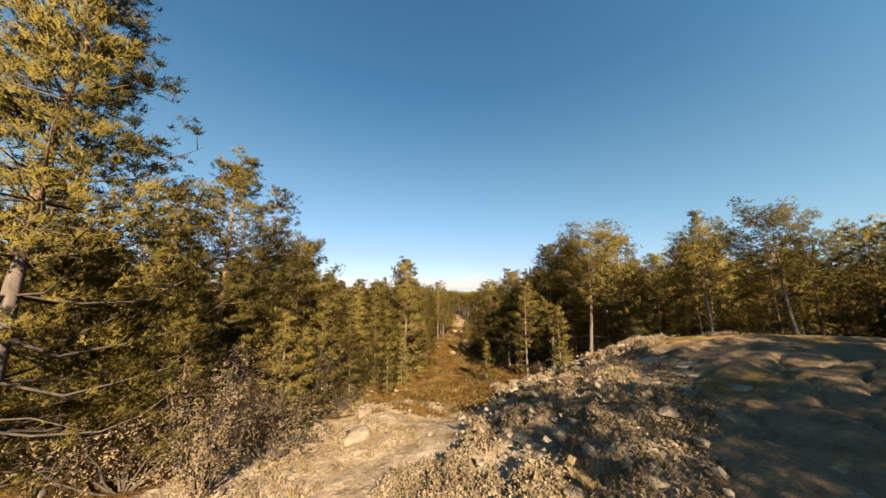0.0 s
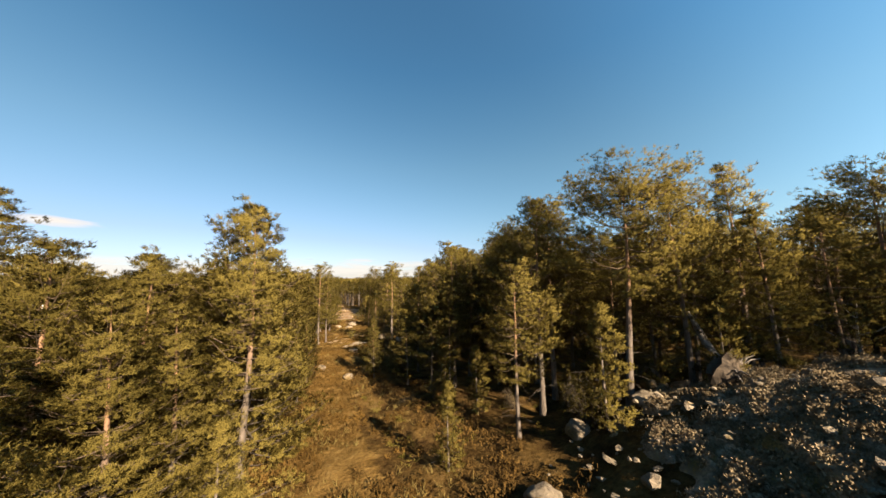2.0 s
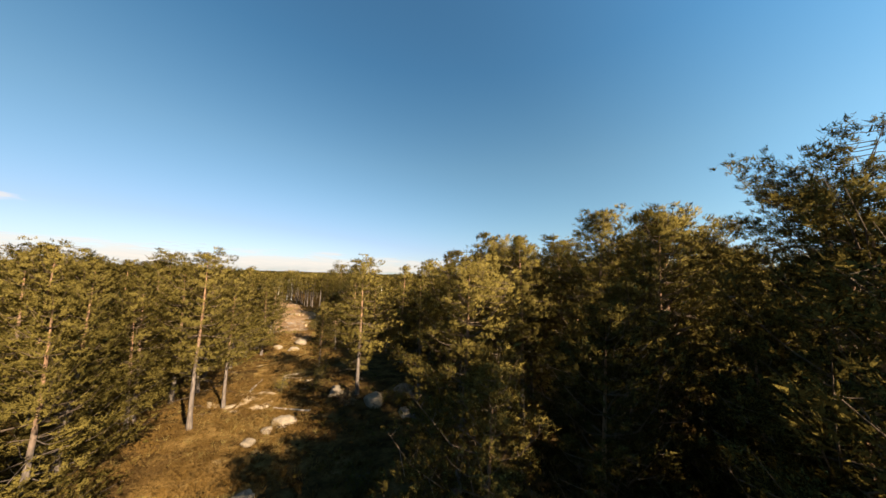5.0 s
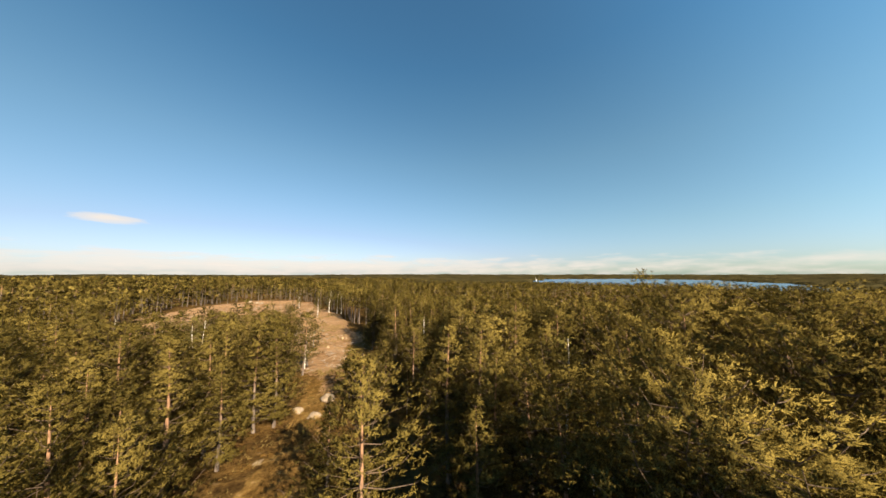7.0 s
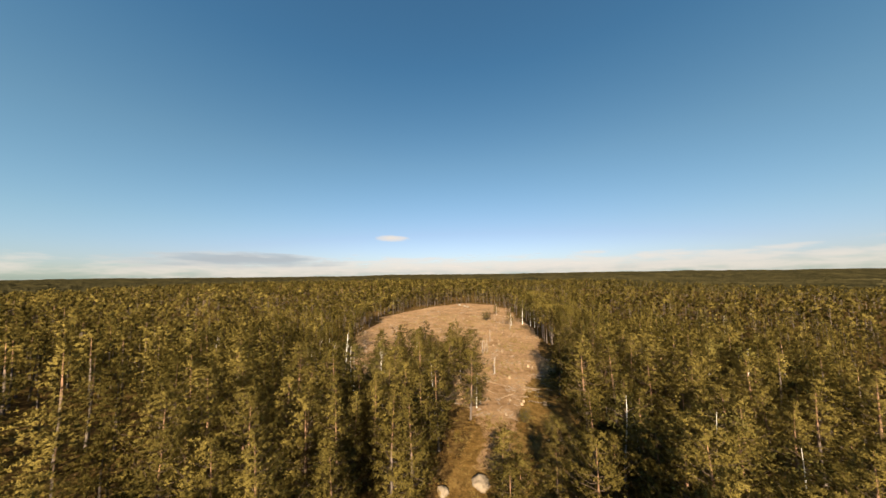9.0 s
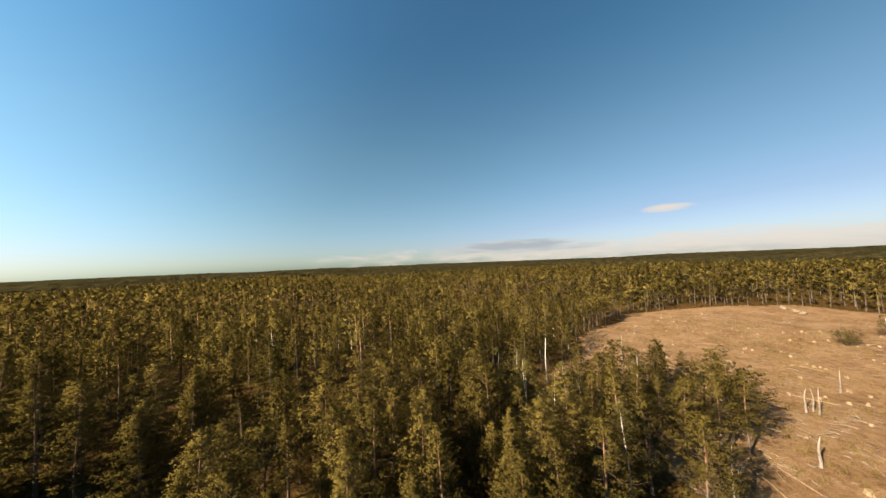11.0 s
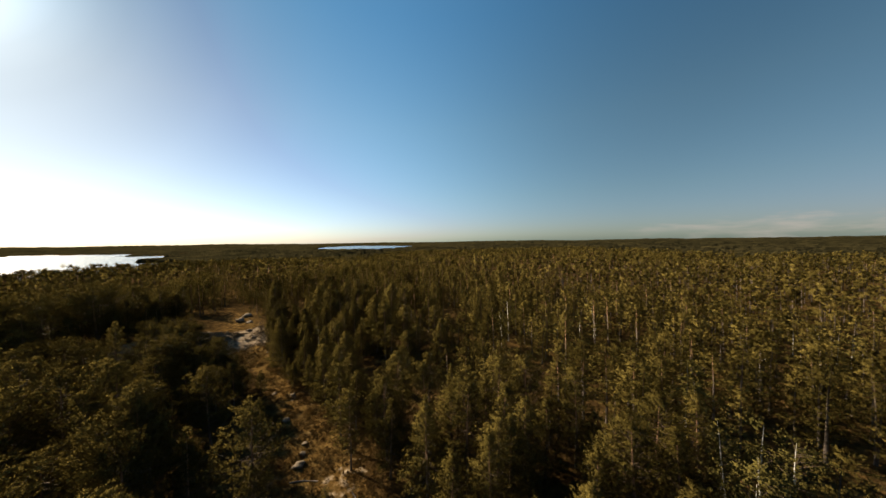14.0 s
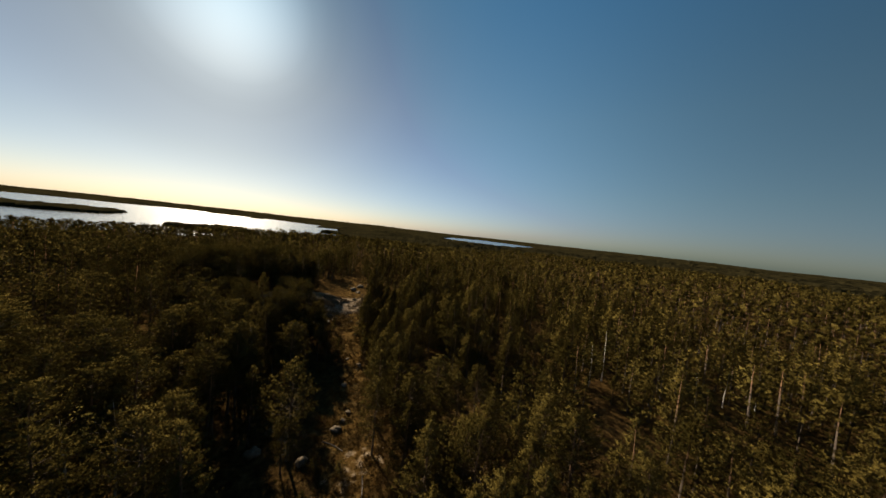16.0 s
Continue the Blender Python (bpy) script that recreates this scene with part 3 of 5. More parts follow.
def pads(centre, radius, outward, per_pad, count, length, width, tuft_r, axis, rng, flat=0.52):
    """Flattened pads of needle tufts on the branches: verts, faces and soft normals that follow pad and crown."""
    k = len(centre)
    c, r, o = np.repeat(centre, per_pad, 0), np.repeat(radius, per_pad)[:, None], np.repeat(outward, per_pad, 0)
    ball = unit(rng.normal(size=(k * per_pad, 3)) + [0, 0, 0.25]) * rng.random((k * per_pad, 1)) ** 0.45
    tuft = c + ball * r * [1, 1, flat]
    n = len(tuft) * count
    c, o, t = np.repeat(c, count, 0), np.repeat(o, count, 0), np.repeat(tuft, count, 0)
    shoot = unit(rng.normal(size=(n, 3)) + [0, 0, 0.3])
    start = t + shoot * tuft_r * [1, 1, 0.75] * (0.2 + 0.8 * rng.random((n, 1)))
    w = unit(shoot * 0.65 + o * 0.45 + [0, 0, 0.42] + rng.normal(size=(n, 3)) * 0.3)
    side = unit(np.cross(w, rng.normal(size=(n, 3))))
    ln, wd = length * (0.6 + 0.8 * rng.random((n, 1))), width * (0.6 + 0.8 * rng.random((n, 1)))
    v = np.stack([start + side * wd - w * ln * 0.45, start - side * wd - w * ln * 0.45, start + w * ln * 0.55], 1)
    away = start - axis(start[:, 2])
    away[:, 2] = 0.25
    soft = unit(shoot * 0.12 + unit((start - c) * [1, 1, 2.0]) * 0.38 + unit(away) * 0.75 + [0, 0, 0.10] + rng.normal(size=(n, 3)) * 0.06)
    flip = (np.cross(v[:, 1] - v[:, 0], v[:, 2] - v[:, 0]) * soft).sum(1) < 0
    v[flip] = v[flip][:, [1, 0, 2]]
    return v.reshape(-1, 3), np.arange(n * 3).reshape(-1, 3), np.repeat(soft, 3, 0)


def conifer(rng, height, crown_low, reach, style, lod, lean=0.03, whorl=1.0, dead=0):
    """A pine. style: cone (young, pointed), round (bushy), flat (old, open, with a bare trunk). Returns wood and needles."""
    gap, most, dens, per_pad, count, ln, wd, tr, ts, bs = LOD[lod]
    s = np.linspace(0, 1, 9 if bs else 4 if lod != "dot" else 2)
    ang = rng.random() * 6.28
    bend = np.stack([np.cos(ang) * s + 0.25 * np.sin(s * 5 + ang), np.sin(ang) * s + 0.25 * np.cos(s * 4 + ang) - 0.25 * np.cos(ang), 0 * s], -1) * lean * height
    bend -= bend[0]
    axis = bend + np.stack([0 * s, 0 * s, s * height - 0.25], -1)
    r0 = 0.02 + 0.0125 * height * (1.15 if style == "flat" else 0.9)
    wood = Soup()
    wood.tube(axis, r0 * np.where(s < 0.04, 1.35, (1 - s) ** 0.8 * 0.96 + 0.04), ts)
    trunk_faces = len(wood.f[0])

    def at_height(z):
        return np.stack([np.interp(z, axis[:, 2], axis[:, i]) for i in range(3)], -1)
    pos, rad, way = [], [], []
    heavy, z = rng.random() * 6.28, crown_low * height
    while z < height * 0.965:
        u = (z - crown_low * height) / (height * (1 - crown_low))
        if style == "cone":
            L = reach * ((1 - u) ** 0.85 * min(1, 0.7 + 1.6 * u) * 1.05 + 0.07)
        elif style == "round":
            L = reach * (max(0.0, 1 - u ** 1.8) ** 0.75 * min(1, 0.6 + 1.4 * u) * 1.04 + 0.07)
        else:
            L = reach * (max(0.0, 1 - abs(u - 0.45) ** 2 * 2.6) ** 0.6 * 0.95 + 0.1)
        L *= 0.84 + 0.3 * rng.random()
        n = max(3, most - (u > 0.8) - int(rng.random() < 0.4))
        a0, base = rng.random() * 6.28, at_height(z)
        for b in range(n):
            a = a0 + b * 6.28 / n + rng.normal() * 0.3
            l = L * (0.68 + 0.42 * rng.random()) * (1 + 0.2 * math.cos(a - heavy)) * (1.0 if style != "flat" else 0.72 + 0.5 * rng.random())
            el = radians({"cone": -2 + 50 * u, "round": -4 + 56 * u, "flat": -6 + 46 * u}[style] + rng.normal() * 9)
            out = np.array([np.cos(a), np.sin(a), 0])
            q = np.linspace(0, 1, 5)[:, None]
            curve = base + out * (l * np.cos(el)) * q + np.array([0, 0, 1]) * (l * (np.sin(el) * q + 0.2 * q ** 2.2 - 0.14 * np.sin(q * 3.1)))
            side = np.array([-out[1], out[0], 0])
            curve = curve + side * (rng.normal() * 0.12 * l) * q ** 2 + rng.normal(size=(5, 3)) * 0.03 * l * (q > 0)
            if bs:
                wood.tube(curve, (0.007 + 0.008 * l) * (1.02 - q[:, 0] * 0.85), bs)
            m = max(1, int(round(l * dens * (1.45 if style == "flat" else 1.3 if reach > 3 else 1.0) + (rng.random() - 0.5) * 0.8)))
            low = 0.30 if style != "flat" else 0.42
            t = low + (0.97 - low) * ((np.arange(m) + rng.random(m)) / m) ** 0.6 if m > 1 else np.array([0.8])
            c = np.stack([np.interp(t, q[:, 0], curve[:, i]) for i in range(3)], -1)
            size = (0.20 + 0.09 * min(l, 2.6)) * (0.75 + 0.5 * rng.random(m)) * {"near": 1.1, "mid": 1.15, "far": 1.3, "low": 1.55, "dot": 1.3}[lod]
            lat = (rng.random(m) * 2 - 1) * np.minimum(0.5, 2.7 / n) * l * t * np.where(t > 0.9, 0.6, 1.0)
            tip = c + side * lat[:, None] - out * (np.abs(lat) * 0.3)[:, None] + np.array([0, 0, 1]) * (0.02 + 0.10 * rng.random(m))[:, None]
            pos.append(tip)
            rad.append(size * (1.2 if style == "flat" else 1))
            way.append(np.tile(out, (m, 1)))
            if lod == "near":
                for j in range(m):
                    wood.tube(np.stack([c[j], (c[j] + tip[j]) / 2 - [0, 0, 0.02], tip[j]]), [0.012, 0.009, 0.004], 3)
        z += gap * whorl * (0.75 + 0.5 * rng.random()) * (1 - 0.3 * u)
    for _ in range(dead if bs else 0):                   # bare lower branches
        zz = height * (0.10 + max(0.03, crown_low - 0.08) * rng.random())
        a, l = rng.random() * 6.28, 0.4 + rng.random() * 0.9
        base = at_height(zz)
        out = np.array([np.cos(a), np.sin(a), -0.15])
        wood.tube(np.stack([base, base + out * l * 0.5 + [0, 0, 0.08], base + out * l]), [0.018, 0.012, 0.004], 3)
    pos.append(axis[-1:] + np.array([[0, 0, -0.02], [0.05, 0.02, -0.25], [-0.04, 0.03, -0.5]]))
    rad.append(np.array([0.10, 0.16, 0.22]))
    way.append(np.tile([0, 0, 1.0], (3, 1)))
    leaves = pads(np.concatenate(pos), np.concatenate(rad), np.concatenate(way), per_pad, count, ln, wd, tr, at_height, rng)
    return wood.arrays(), trunk_faces, leaves


# birches: limb spacing, bunches per metre, leaves a bunch, leaf length and half width, bunch radius, sides of trunk and of limb
LEAFY = {"near": (0.17, 9.0, 14, 0.08, 0.024, 0.17, 9, 4), "mid": (0.20, 5.0, 8, 0.13, 0.045, 0.22, 6, 3), "far": (0.32, 2.2, 7, 0.24, 0.09, 0.32, 4, 0),
         "low": (0.6, 1.2, 5, 0.5, 0.18, 0.5, 3, 0), "dot": (1.3, 0.5, 4, 1.0, 0.36, 0.8, 3, 0)}


def broadleaf(rng, height, crown_low, reach, lod, lean=0.04):
    """A birch: slim white trunk, rising limbs and a loose leafy crown."""
    gap, dens, count, ln, wd, rp, ts, bs = LEAFY[lod]
    s = np.linspace(0, 1, 9 if bs else 4)
    ang = rng.random() * 6.28
    axis = np.stack([np.cos(ang) * s ** 1.5 + 0.2 * np.sin(s * 6), np.sin(ang) * s ** 1.5 + 0.15 * np.sin(s * 5), 0 * s], -1) * lean * height + np.stack([0 * s, 0 * s, s * height - 0.25], -1)
    wood = Soup()
    wood.tube(axis, (0.03 + 0.009 * height) * ((1 - s) ** 0.9 * 0.95 + 0.05), ts)
    trunk_faces = len(wood.f[0])
    pos = []
    z = crown_low * height
    while z < 0.97 * height:
        u = (z / height - crown_low) / (1 - crown_low)
        L = reach * (max(0.0, 1 - (u - 0.3) ** 2 * 1.7) ** 0.8 + 0.06)
        base = np.array([np.interp(z / height, s, axis[:, c]) for c in range(3)])
        a = rng.random() * 6.28
        l = L * (0.6 + 0.6 * rng.random())
        out = np.array([np.cos(a), np.sin(a), 0])
        q = np.linspace(0, 1, 5)[:, None]
        curve = base + out * l * q + np.array([0, 0, 1]) * l * (1.0 * q - 0.55 * q ** 2.2)
        if bs:
            wood.tube(curve, (0.01 + 0.012 * l) * (1.03 - q[:, 0] * 0.9), bs)
        m = max(1, int(l * dens * 2.0 + rng.random()))
        t = 0.3 + 0.7 * rng.random(m)
        c = np.stack([np.interp(t, q[:, 0], curve[:, i]) for i in range(3)], -1)
        pos.append(c + rng.normal(size=(m, 3)) * [0.2, 0.2, 0.2] * l)
        z += gap * (0.6 + 0.8 * rng.random())
    pos = np.concatenate(pos)
    leaves = puffs(pos, rp * (0.7 + 0.7 * rng.random(len(pos))), count, ln, wd, axis[len(s) // 2, :2], rng, 0.9)
    return wood.arrays(), trunk_faces, leaves


def part(name, me, parent, label=""):
    ob = new(name, me)
    ob.parent = parent
    if label:
        ob["label"] = label
    return ob


def soft_normals(me, normals):
    me.attributes.new("custom_normal", "FLOAT_VECTOR", "POINT").data.foreach_set("vector", np.asarray(normals, np.float32).ravel())


def tree_thing(name, pieces, mats, label, category, group):
    """A tree with its trunk and crown as parts."""
    top = tagged(new(name), label, category, group)
    (wv, wf), cut, (lv, lf, ln) = pieces
    part("trunk", mesh_of("trunk", wv, wf, mats[:2], np.arange(len(wf)) >= cut, True), top)
    me = mesh_of("crown", lv, lf, mats[2:], shade=True)
    soft_normals(me, ln)
    part("crown", me, top)
    return top


PINE_MATS, BIRCH_MATS = (PINE_BARK, TWIG_BARK, NEEDLES), (BIRCH_BARK, TWIG_BARK, BIRCH_LEAF)
KINDS = {  # name, label, height, and the shape
    "bushy": ("pine_tree", "bushy sunlit pine with olive-green needles down to the ground", (9.4, 0.05, 3.3, "cone")),
    "spreading": ("pine_tree", "old spreading pine with a broad layered crown", (9.8, 0.36, 3.7, "flat")),
    "spire": ("pine_tree", "tall slender pine with a tapering crown", (10.6, 0.26, 2.3, "cone")),
    "bushy_b": ("pine_tree", "dense young pine with a pointed olive crown", (8.6, 0.14, 2.5, "cone")),
    "round": ("pine_tree", "full-grown pine with a thick rounded crown", (9.6, 0.29, 2.7, "round")),
    "round_b": ("pine_tree", "pine with a narrow rounded crown and a grey trunk", (9.2, 0.34, 2.35, "round")),
    "flat": ("pine_tree", "old pine with a wide open crown and bare orange trunk", (10.4, 0.50, 3.1, "flat")),
    "flat_b": ("pine_tree", "tall slim pine with an open crown and bare lower trunk", (11.0, 0.54, 2.6, "flat")),
    "slim": ("pine_tree", "slender dense pine with a pointed olive crown", (9.8, 0.18, 2.4, "cone")),
    "sapling": ("young_pine", "thin young pine with sparse pale needles", (4.2, 0.08, 1.05, "cone")),
}
PROTO, SHAPES = {}, {}
for i, (kind, (name, label, (h, low, reach, style))) in enumerate(KINDS.items()):
    for lod in LOD:
        rng = np.random.default_rng(100 + i)
        SHAPES[kind, lod] = conifer(rng, h, low, reach, style, lod, 0.05 if style == "flat" else 0.025, 0.92 if style == "cone" else 1.0, 9 if style != "cone" else 3)
for i, (kind, h, low, reach) in enumerate((("birch", 9.2, 0.24, 1.9), ("birch_b", 7.6, 0.18, 1.7))):
    KINDS[kind] = ("birch_tree", "slender birch with white bark and yellowing leaves", (h, low, reach, "leaf"))
    for lod in LOD:
        SHAPES[kind, lod] = broadleaf(np.random.default_rng(140 + i), h, low, reach, lod)


def plant(kind, lod, x, y, turn, scale, broad=1.0, label="", group="pines of the heath"):
    """One tree as a thing of its own; the first of each kind is built, the others are copies."""
    m = pose(x, y, float(land(x, y)) - 0.05, 0, 0, turn) @ Matrix.Diagonal((scale * broad, scale * broad, scale, 1))
    name, text, _ = KINDS[kind]
    if (kind, lod) not in PROTO:
        mats = BIRCH_MATS if "birch" in kind else PINE_MATS
        PROTO[kind, lod] = tree_thing(name, SHAPES[kind, lod], mats, text, "tree", group if "birch" not in kind else "birches")
        ob = PROTO[kind, lod]
        ob.matrix_basis = m
    else:
        ob = copy_thing(PROTO[kind, lod], pose(x, y, float(land(x, y)) - 0.05, 0, 0, turn))
        ob.scale = (scale * broad, scale * broad, scale)
    if label:
        ob["label"] = label
    return ob


# trees placed one by one, most of them standing out: kind, x, y, turn, scale
MARKED = [
    ("bushy_b", -8.2, 5.4, 10, 1.4), ("bushy", -5.8, 23.4, 80, 0.8), ("bushy_b", -4.4, 22.4, 140, 0.72), ("round_b", -6.9, 8.8, 40, 0.92), ("flat_b", -6.6, 12.8, 10, 0.68), ("bushy_b", -6.4, 7.4, 75, 0.5),
    ("bushy_b", -5.7, 10.4, 160, 0.55), ("bushy_b", -5.6, 13.0, 230, 0.62), ("bushy", -9.8, 7.6, 20, 0.75), ("bushy_b", -4.7, 14.8, 110, 0.5), ("bushy_b", -8.6, 17.6, 45, 0.95), ("bushy", -3.4, 25.0, 0, 1.06),
    ("flat", 9.8, 19.4, 20, 0.85), ("spire", 17.9, 18.8, 30, 1.04), ("flat", 14.4, 11.6, 120, 0.52),
    ("flat", 13.5, 14.4, 250, 0.52), ("round_b", 8.7, 22.8, 80, 1.1), ("sapling", 7.6, 18.7, 0, 0.95), ("sapling", 11.8, 17.4, 90, 0.8),
    ("round_b", 10.9, 24.2, 10, 1.15), ("round_b", 7.3, 29.2, 250, 1.0), ("flat_b", 12.6, 28.4, 20, 0.9),
    ("flat_b", 13.6, 31.0, 70, 0.95), ("flat_b", 22.5, 17.0, 70, 0.85), ("flat", 25.5, 12.0, 70, 0.8), ("flat_b", 20.5, 22.5, 70, 0.9),
    ("round", 15.9, 45.8, 0, 1.3), ("flat_b", 28.4, 43.8, 100, 1.12), ("round", 13.0, 36.8, 15, 0.74), ("round", 14.2, 34.9, 15, 1.12), ("round_b", 17.4, 38.6, 45, 1.36), ("round", 18.0, 35.6, 130, 1.28), ("round", 20.8, 37.8, 15, 1.34), ("spire", 15.4, 42.0, 75, 1.12), ("round_b", 19.4, 42.4, 215, 1.3), ("round", 24.0, 40.4, 95, 1.34),
    ("round_b", -0.9, 51.9, 30, 1.1), ("round_b", 0.1, 56.0, 30, 1.0), ("bushy_b", -2.2, 60.3, 30, 1.05), ("bushy_b", -4.2, 55.0, 90, 1.1), ("bushy", -4.6, 49.0, 50, 1.0),
    ("bushy_b", -3.0, 43.5, 200, 0.95), ("round", -6.9, 65.5, 0, 1.05), ("sapling", 12.4, 46.1, 10, 0.85),
    ("sapling", 13.8, 44.4, 140, 0.95), ("flat_b", 17.0, 44.6, 20, 0.98), ("flat_b", 17.6, 48.2, 120, 1.0), ("flat_b", 17.2, 51.0, 220, 0.95),
    ("round", 16.5, 76.6, 20, 1.08), ("bushy", -6.5, 79.0, 80, 0.95), ("bushy_b", -5.1, 17.4, 33, 0.72), ("bushy_b", -4.9, 20.8, 133, 0.74), ("bushy_b", -6.6, 21.4, 233, 0.85), ("bushy", -9.2, 22.0, 120, 0.85),
    ("bushy_b", -5.2, 31.5, 10, 0.92), ("bushy_b", -5.6, 36.5, 70, 0.9), ("bushy_b", -2.6, 38.8, 40, 0.75),
    ("sapling", -5.0, 10.6, 20, 0.85), ("bushy_b", -10.4, 12.0, 60, 0.8), ("bushy", -11.5, 16.5, 10, 0.9),
    ("slim", -20.5, 124.6, 0, 0.9), ("slim", -13.0, 127.5, 60, 0.85), ("slim", -9.0, 126.0, 0, 0.7), ("slim", -17.0, 128.6, 0, 0.6), ("birch", -3.0, 93.0, 0, 1.15), ("birch_b", -8.0, 98.5, 60, 1.2), ("birch", -11.0, 90.5, 120, 1.2), ("birch_b", 1.5, 101.0, 70, 1.0),
    ("birch", -14.8, 110.4, 200, 1.15), ("birch_b", -15.8, 99.7, 20, 1.1), ("round_b", -9.0, 107.0, 0, 0.95), ("birch", -13.4, 95.0, 0, 1.2),
    ("birch_b", -1.4, 88.0, 300, 0.95), ("bushy_b", -17.6, 126.8, 40, 0.85), ("bushy_b", -9.8, 114.0, 140, 0.9), ("birch_b", -20.5, 106.0, 80, 1.0),
    ("birch", 7.0, 178.7, 0, 1.1), ("birch", 5.2, 181.0, 90, 1.2), ("birch_b", -2.7, 177.8, 0, 1.2), ("birch", 1.6, 184.0, 150, 1.2), ("birch_b", -14.0, 205.0, 0, 0.9),
    # pines added south of the dome, behind the first view, to shade it
    ("bushy", 8.8, -5.6, 15, 1.0), ("round", 11.4, -5.2, 15, 1.15), ("round", 7.2, -8.4, 65, 1.2), ("bushy", 14.0, -0.8, 315, 0.85), ("round", 15.4, -8.4, 15, 1.25), ("bushy", 18.4, -1.0, 15, 0.9), ("bushy", 12.2, -3.0, 85, 1.0), ("bushy", 10.6, -7.4, 15, 1.1), ("bushy_b", 14.6, -5.6, 75, 1.25), ("bushy", 16.6, -3.6, 15, 1.05), ("bushy_b", 19.4, -5.0, 35, 1.25), ("round", 22.4, -3.0, 35, 1.05),
    ("bushy_b", -2.6, 28.6, 15, 0.55), ("bushy_b", -2.0, 31.8, 95, 0.48), ("bushy_b", -1.6, 35.0, 35, 0.5), ("sapling", -2.9, 20.6, 35, 0.8), ("sapling", -3.2, 17.0, 35, 0.7),
    ("round", 14.6, 19.4, 15, 0.8), ("round_b", 12.6, 21.8, 15, 0.85), ("round", 19.4, 23.6, 15, 0.9), ("round_b", 22.4, 20.6, 15, 0.9), ("round", 24.6, 24.4, 15, 0.95), ("bushy_b", 17.2, 26.2, 15, 0.8),
    ("round", 5.8, 29.6, 15, 0.68), ("round_b", 6.4, 34.0, 115, 0.74), ("round", 8.4, 33.2, 75, 0.8), ("bushy_b", 10.2, 31.4, 15, 0.9), ("round_b", 11.6, 34.4, 15, 0.9),
    ("sapling", 6.4, 24.8, 15, 0.8), ("bushy_b", 9.6, 27.6, 215, 0.75), ("round", 13.2, 25.0, 45, 0.85), ("bushy_b", 15.4, 28.6, 15, 0.9), ("round", 16.4, 23.6, 95, 0.85),
    ("bushy", 20.2, 27.2, 0, 0.9), ("bushy", -6.4, 27.6, 50, 0.8), ("bushy_b", -8.0, 25.4, 150, 0.85), ("birch_b", -9.6, 27.0, 0, 0.95),
    ("sapling", 5.6, 26.8, 15, 0.75), ("bushy_b", 4.8, 31.4, 35, 0.6), ("bushy_b", 2.9, 33.6, 15, 0.5), ("sapling", 3.2, 21.4, 95, 0.7),
    ("round_b", 6.2, 21.4, 15, 0.72), ("round_b", 6.4, 28.0, 55, 0.7), ("round", 9.2, 30.6, 15, 0.95), ("round_b", 11.8, 26.6, 15, 1.05),
    ("round", 12.0, 18.4, 200, 0.86), ("bushy_b", 15.6, 17.2, 20, 0.82), ("round", 19.6, 16.4, 130, 0.85), ("bushy_b", 13.8, 20.6, 310, 0.9),
    ("flat_b", 17.6, 115.2, 15, 1.36), ("flat_b", 20.5, 109.3, 80, 1.3), ("round", 19.6, 121.5, 80, 1.4), ("round", 16.5, 133.0, 10, 1.35),
]


def free(x, y):
    """Whether a tree may stand here by the plan."""
    x, y = np.asarray(x, float), np.asarray(y, float)
    dome = ((x - 11.5) / 10.5) ** 2 + ((y - 8.0) / 10.5) ** 2 > 1
    spared = ((x + 12) / 10) ** 2 + ((y - 111) / 12.5) ** 2 < 1
    return (((x - 1.5) / 8.2) ** 2 + ((y + 9) / 15.0) ** 2 > 1) & (trail_off(x, y) > 0.9) & ((cut_off(x, y) > 0.5) | spared) & dome & (wet(x, y) < 0.05)


def height_limit(x, y):
    """The camera's way lies above these trees: how high they may reach near it."""
    d = np.full(x.shape, 99.0)
    for t, px, py, pz, *_ in PATH:
        near = np.hypot(x - px, y - py)
        d = np.minimum(d, np.where(near < 4.2, pz - land(x, y) - 1.6, 99.0))
        if 2.0 < t < 7.5:
            d = np.minimum(d, np.where(near < 9.5, pz - land(x, y) + 0.6 - 2.2 * smooth(9.5, 6.0, near), 99.0))
    return d


def scatter(step, x0, x1, y0, y1, seed):
    """Jittered places on a grid, thinned in patches."""
    rng = np.random.default_rng(seed)
    gx_, gy_ = np.meshgrid(np.arange(x0, x1, step), np.arange(y0, y1, step))
    x = (gx_ + (rng.random(gx_.shape) - 0.5) * step * 0.85).ravel()
    y = (gy_ + (rng.random(gx_.shape) - 0.5) * step * 0.95).ravel()
    keep = free(x, y) & (fbm(x / 14, y / 14, 61, 2) > -0.26)
    return x[keep], y[keep], rng


way_xy = np.array([(r[1], r[2]) for r in PATH])
marks = np.array([(x, y) for _, x, y, _, _ in MARKED])
for kind, x, y, turn, sc in MARKED:
    plant(kind, "near" if y < 47 and np.hypot(way_xy[:, 0] - x, way_xy[:, 1] - y).min() < 11 else "mid", x, y, turn, sc)

x, y, rng = scatter(4.15, -110, 130, -75, 240, 77)
d_way = np.hypot(x[:, None] - way_xy[None, :, 0], y[:, None] - way_xy[None, :, 1]).min(1)
d_mark = np.hypot(x[:, None] - marks[None, :, 0], y[:, None] - marks[None, :, 1]).min(1)
glade = ((x > 0) & (x < 8) & (y > 48) & (y < 63)) | (np.hypot(x + 27.6, y - 102.6) < 5) | (np.hypot(x + 21, y - 98.6) < 4) | ((x > -0.5) & (x < 16) & (y > 43) & (y < 50)) | ((x > 0) & (x < 9) & (y > 34.5) & (y < 50))
ok = (d_mark > 2.1) & ~glade & ((d_way > 3.0) | (y > 38))
